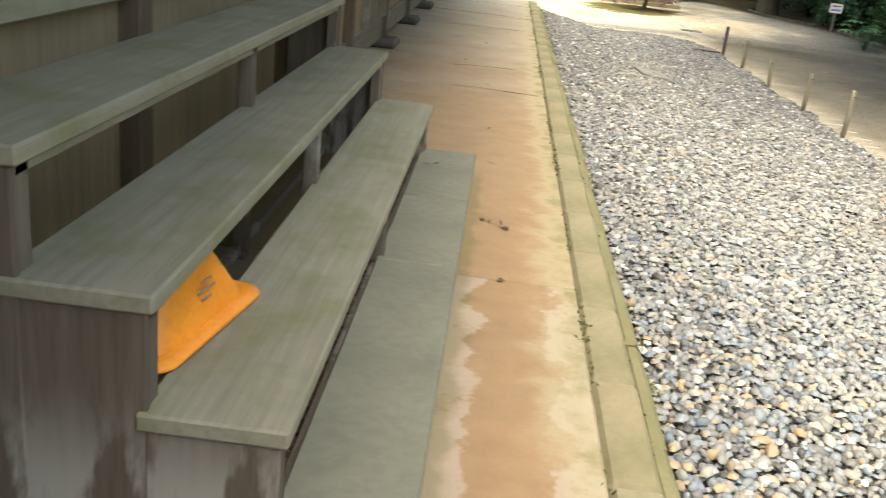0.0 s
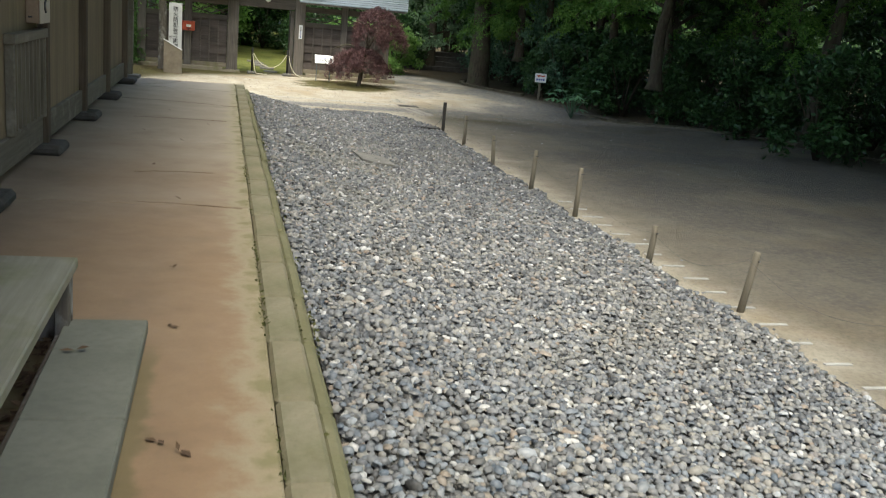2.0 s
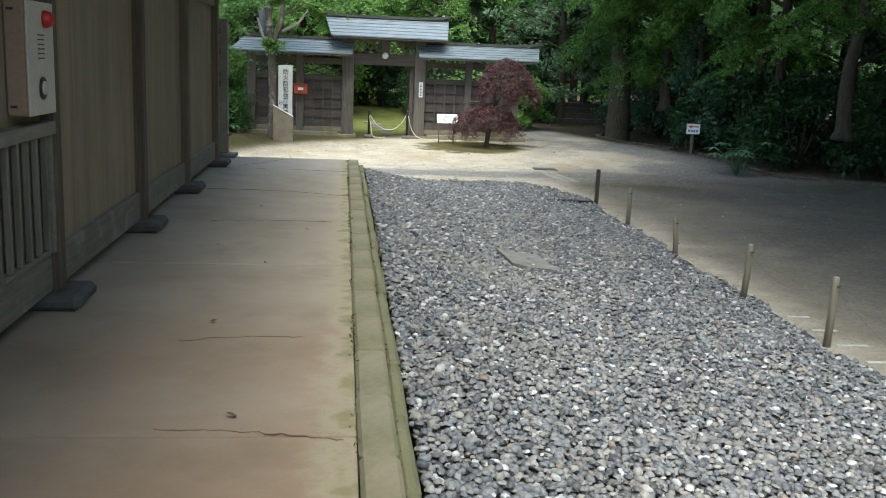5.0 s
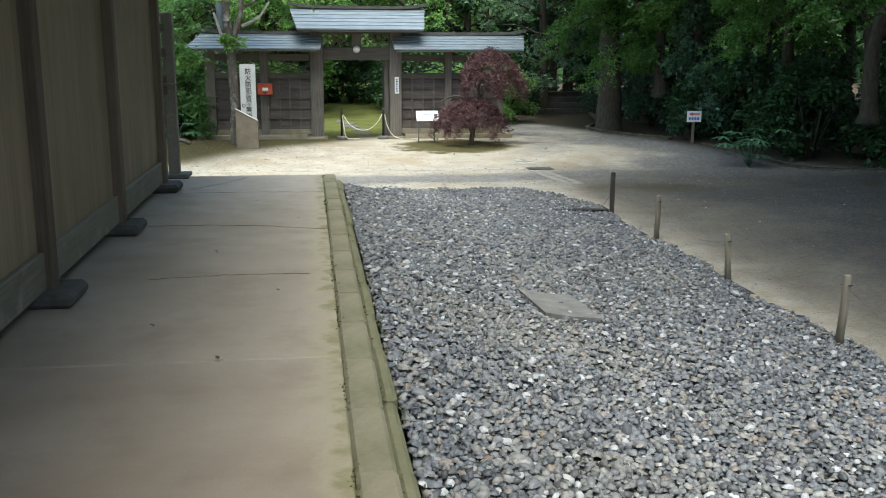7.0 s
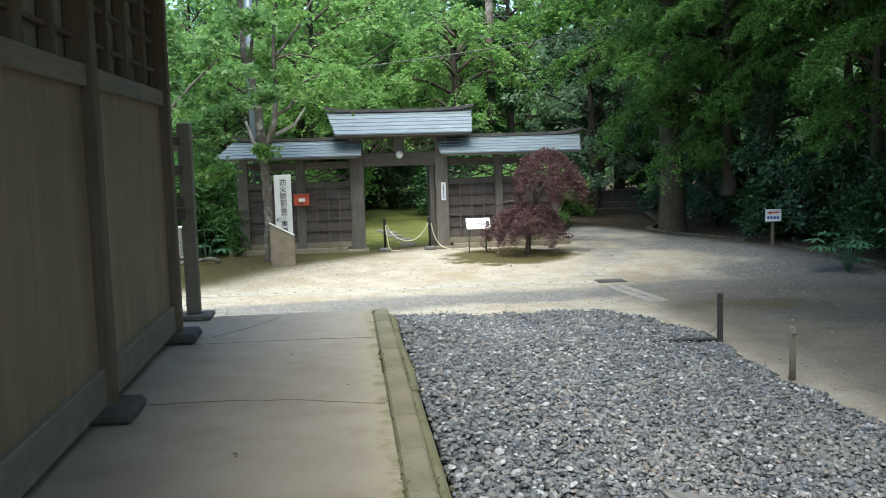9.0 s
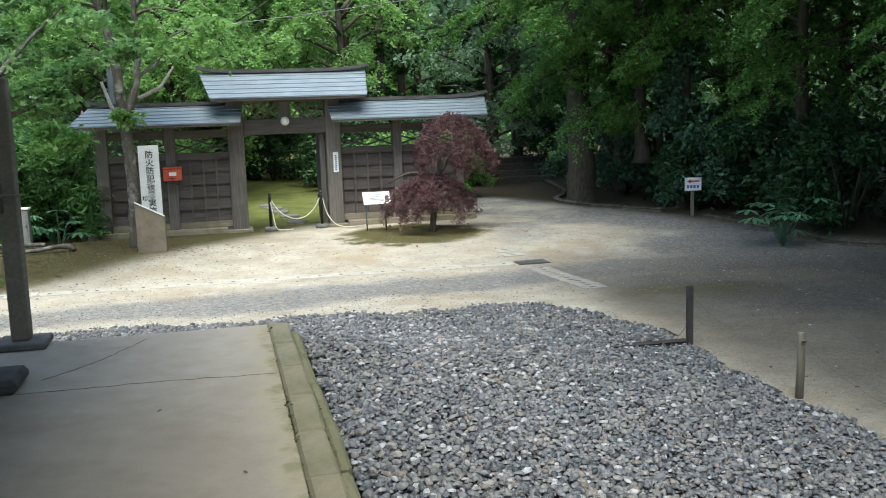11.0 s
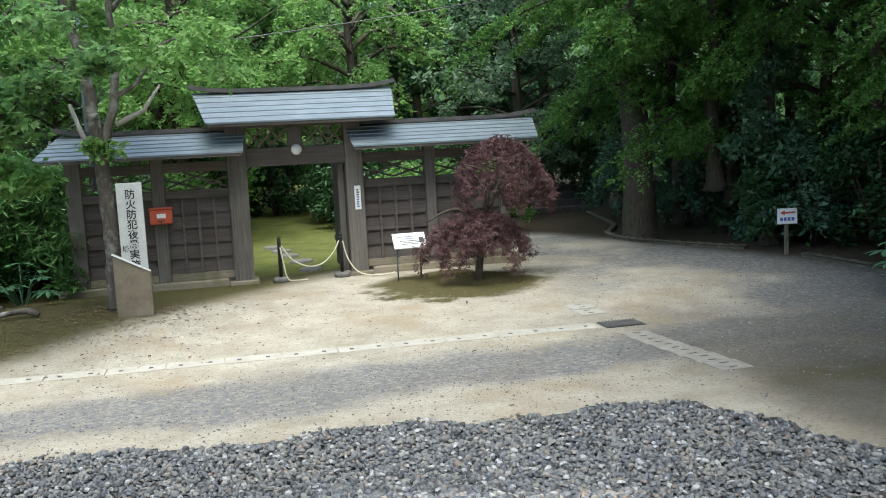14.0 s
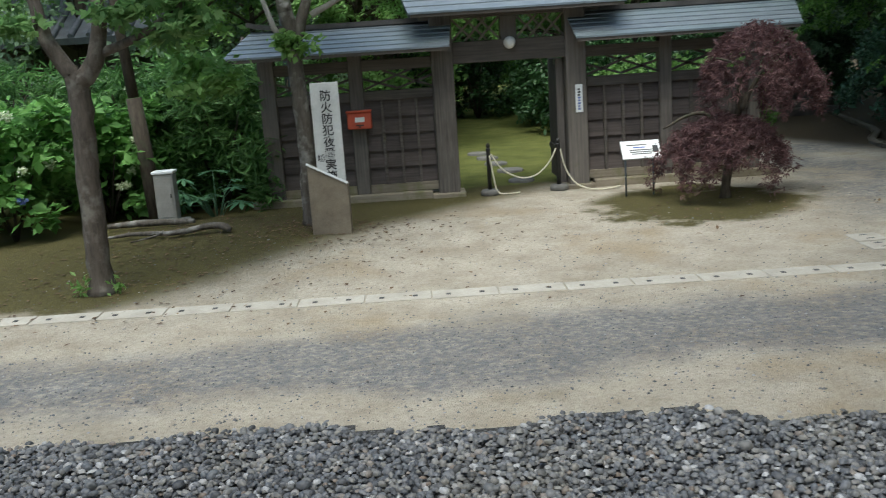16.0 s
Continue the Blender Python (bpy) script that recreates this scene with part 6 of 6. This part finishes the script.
def stones(name, centres, size, mat, rng, flat=0.55, sides=6):
    v, f = dome_stone(sides)
    n = len(centres)
    sc = np.stack([rng.uniform(0.95, 1.45, n), rng.uniform(0.72, 1.0, n), rng.uniform(0.42, 0.75, n) * flat / 0.55], 1) * size[:, None]
    a, t1, t2 = rng.uniform(0, 6.283, n), rng.normal(0, 0.22, n), rng.normal(0, 0.22, n)
    p = v[None, :, :] * sc[:, None, :] * (1 + 0.045 * rng.normal(size=(n, len(v), 1)))
    def turn(p, i, j, ang):
        c, s = np.cos(ang)[:, None], np.sin(ang)[:, None]
        q = p.copy()
        q[:, :, i], q[:, :, j] = p[:, :, i] * c - p[:, :, j] * s, p[:, :, i] * s + p[:, :, j] * c
        return q
    p = turn(turn(turn(p, 0, 2, t1), 1, 2, t2), 0, 1, a) + np.asarray(centres)[:, None, :]
    fs = (f[None] + (np.arange(n) * len(v))[:, None, None]).reshape(-1, 3)
    return raw(name, p.reshape(-1, 3).tolist(), fs.tolist(), mat, True)


rg = np.random.default_rng(101)
cen, siz = [], []
# a close-laid first layer, and a sparser one on top of it
for step, lift, keep in ((0.0372, -0.014, 1.0), (0.050, 0.006, 0.5)):
    for j, y in enumerate(np.arange(-19.4, 3.2, step * 0.87)):
        for x in np.arange(-4.2 if y > 0 else 0.1, 3.62, step) + (step / 2 if j % 2 else 0.0):
            x, yy = x + rg.normal() * step * 0.22, y + rg.normal() * step * 0.22
            if rg.random() < keep * (0.6 if yy < -16.3 else 1.0) and in_bed(x, yy):
                cen.append((x, yy, zbed(x, yy) + lift + 0.012 * rg.random()))
                siz.append((0.0192 if yy > -16.3 else 0.025) * rg.uniform(0.62, 1.3) * (1.4 if rg.random() < 0.05 else 1.0))
cen, siz = np.array(cen), np.array(siz)
near = np.where((np.abs(cen[:, 1] - 1.9) < 1.1) & (np.abs(cen[:, 0] - 0.4) < 1.2) & (cen[:, 2] > -0.62))[0][:280]
rest = np.setdiff1d(np.arange(len(cen)), near)
siz[cen[:, 1] > 0.8] *= 0.92
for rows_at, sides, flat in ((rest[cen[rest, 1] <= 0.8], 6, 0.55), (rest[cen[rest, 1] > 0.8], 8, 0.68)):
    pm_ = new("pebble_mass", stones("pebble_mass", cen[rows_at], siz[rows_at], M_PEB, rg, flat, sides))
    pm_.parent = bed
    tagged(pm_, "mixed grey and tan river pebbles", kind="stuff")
kinds = [stones("pebble", np.zeros((1, 3)), np.ones(1), M_PEB1, rg, 0.68, 9) for _ in range(8)]
for k, i in enumerate(near):
    piece("pebble", kinds[k % 8], tuple(cen[i] + (0, 0, 0.012)), bed, rng0.uniform(0, 6.28), (float(siz[i]),) * 3)
# loose grey grit lying in the bent band
v8 = np.array([(1, 0, 0), (-1, 0, 0), (0, 1, 0), (0, -1, 0), (0, 0, 0.7), (0, 0, -0.7)])
f8 = np.array([(0, 2, 4), (2, 1, 4), (1, 3, 4), (3, 0, 4), (2, 0, 5), (1, 2, 5), (3, 1, 5), (0, 3, 5)])
n = 9000
gx = rg.uniform(-6, 8, n)
gy = np.where(rg.random(n) < 0.7, 4.35 + 0.09 * gx + 0.75 * rg.normal(size=n), rg.uniform(3.0, 8.5, n))
gz = np.array([zg(a, b) for a, b in zip(gx, gy)]) + 0.002
gs = 0.004 + 0.009 * rg.random(n) ** 2
ga = rg.uniform(0, 6.283, n)[:, None]
pv = v8[None] * gs[:, None, None] * rg.uniform(0.6, 1.4, (n, 6, 1))
pv = np.stack([pv[:, :, 0] * np.cos(ga) - pv[:, :, 1] * np.sin(ga) + gx[:, None], pv[:, :, 0] * np.sin(ga) + pv[:, :, 1] * np.cos(ga) + gy[:, None], pv[:, :, 2] + gz[:, None]], 2)
tagged(new("loose_grit", raw("loose_grit", pv.reshape(-1, 3).tolist(), (f8[None] + (np.arange(n) * 6)[:, None, None]).reshape(-1, 3).tolist(), M_PEB)), "loose grey grit strewn over the sand", "gravel", kind="stuff")
# stray grit on the sand
sp = []
for _ in range(1300):
    x, y = rg.uniform(-4.5, 8), rg.uniform(2.6, 9.5)
    sp.append((x, y, zg(x, y) + 0.002))
for _ in range(900):
    x, y = 4.1 + 3.8 * rg.random() ** 0.8, rg.uniform(-3.0, 6.5)
    sp.append((x, y, zg(x, y) + 0.002))
for _ in range(420):
    x, y = 3.4 + 0.5 * rg.random() ** 2, rg.uniform(-12, 3.0)
    sp.append((x, y, zg(x, y) + 0.003))
tagged(new("stray_grit", stones("stray_grit", np.array(sp), 0.004 + 0.011 * rg.random(len(sp)) ** 3, M_PEB, rg)), "stray pebbles scattered on the sandy yard", "gravel", kind="stuff")

# ---- kerb stones ----
def as_mesh(bm, material, name):
    me = bpy.data.meshes.new(name)
    bm.to_mesh(me)
    bm.free()
    me.materials.append(material)
    return me


k_me, l_me = as_mesh(KERB_ME[0], M_KERB, "kerb_stone"), as_mesh(KERB_ME[1], M_LEDGE, "ledge_stone")
for k in range(32):
    piece("kerb_stone", k_me, (rng0.uniform(-0.004, 0.004), -0.30 - k * 0.602, rng0.uniform(-0.006, 0.006)), kerb, rng0.uniform(-0.006, 0.006))
for k in range(28):
    piece("ledge_stone", l_me, (rng0.uniform(-0.004, 0.006), -0.35 - k * 0.70, -0.065 + rng0.uniform(-0.012, 0.012)), ledge, rng0.uniform(-0.01, 0.01))
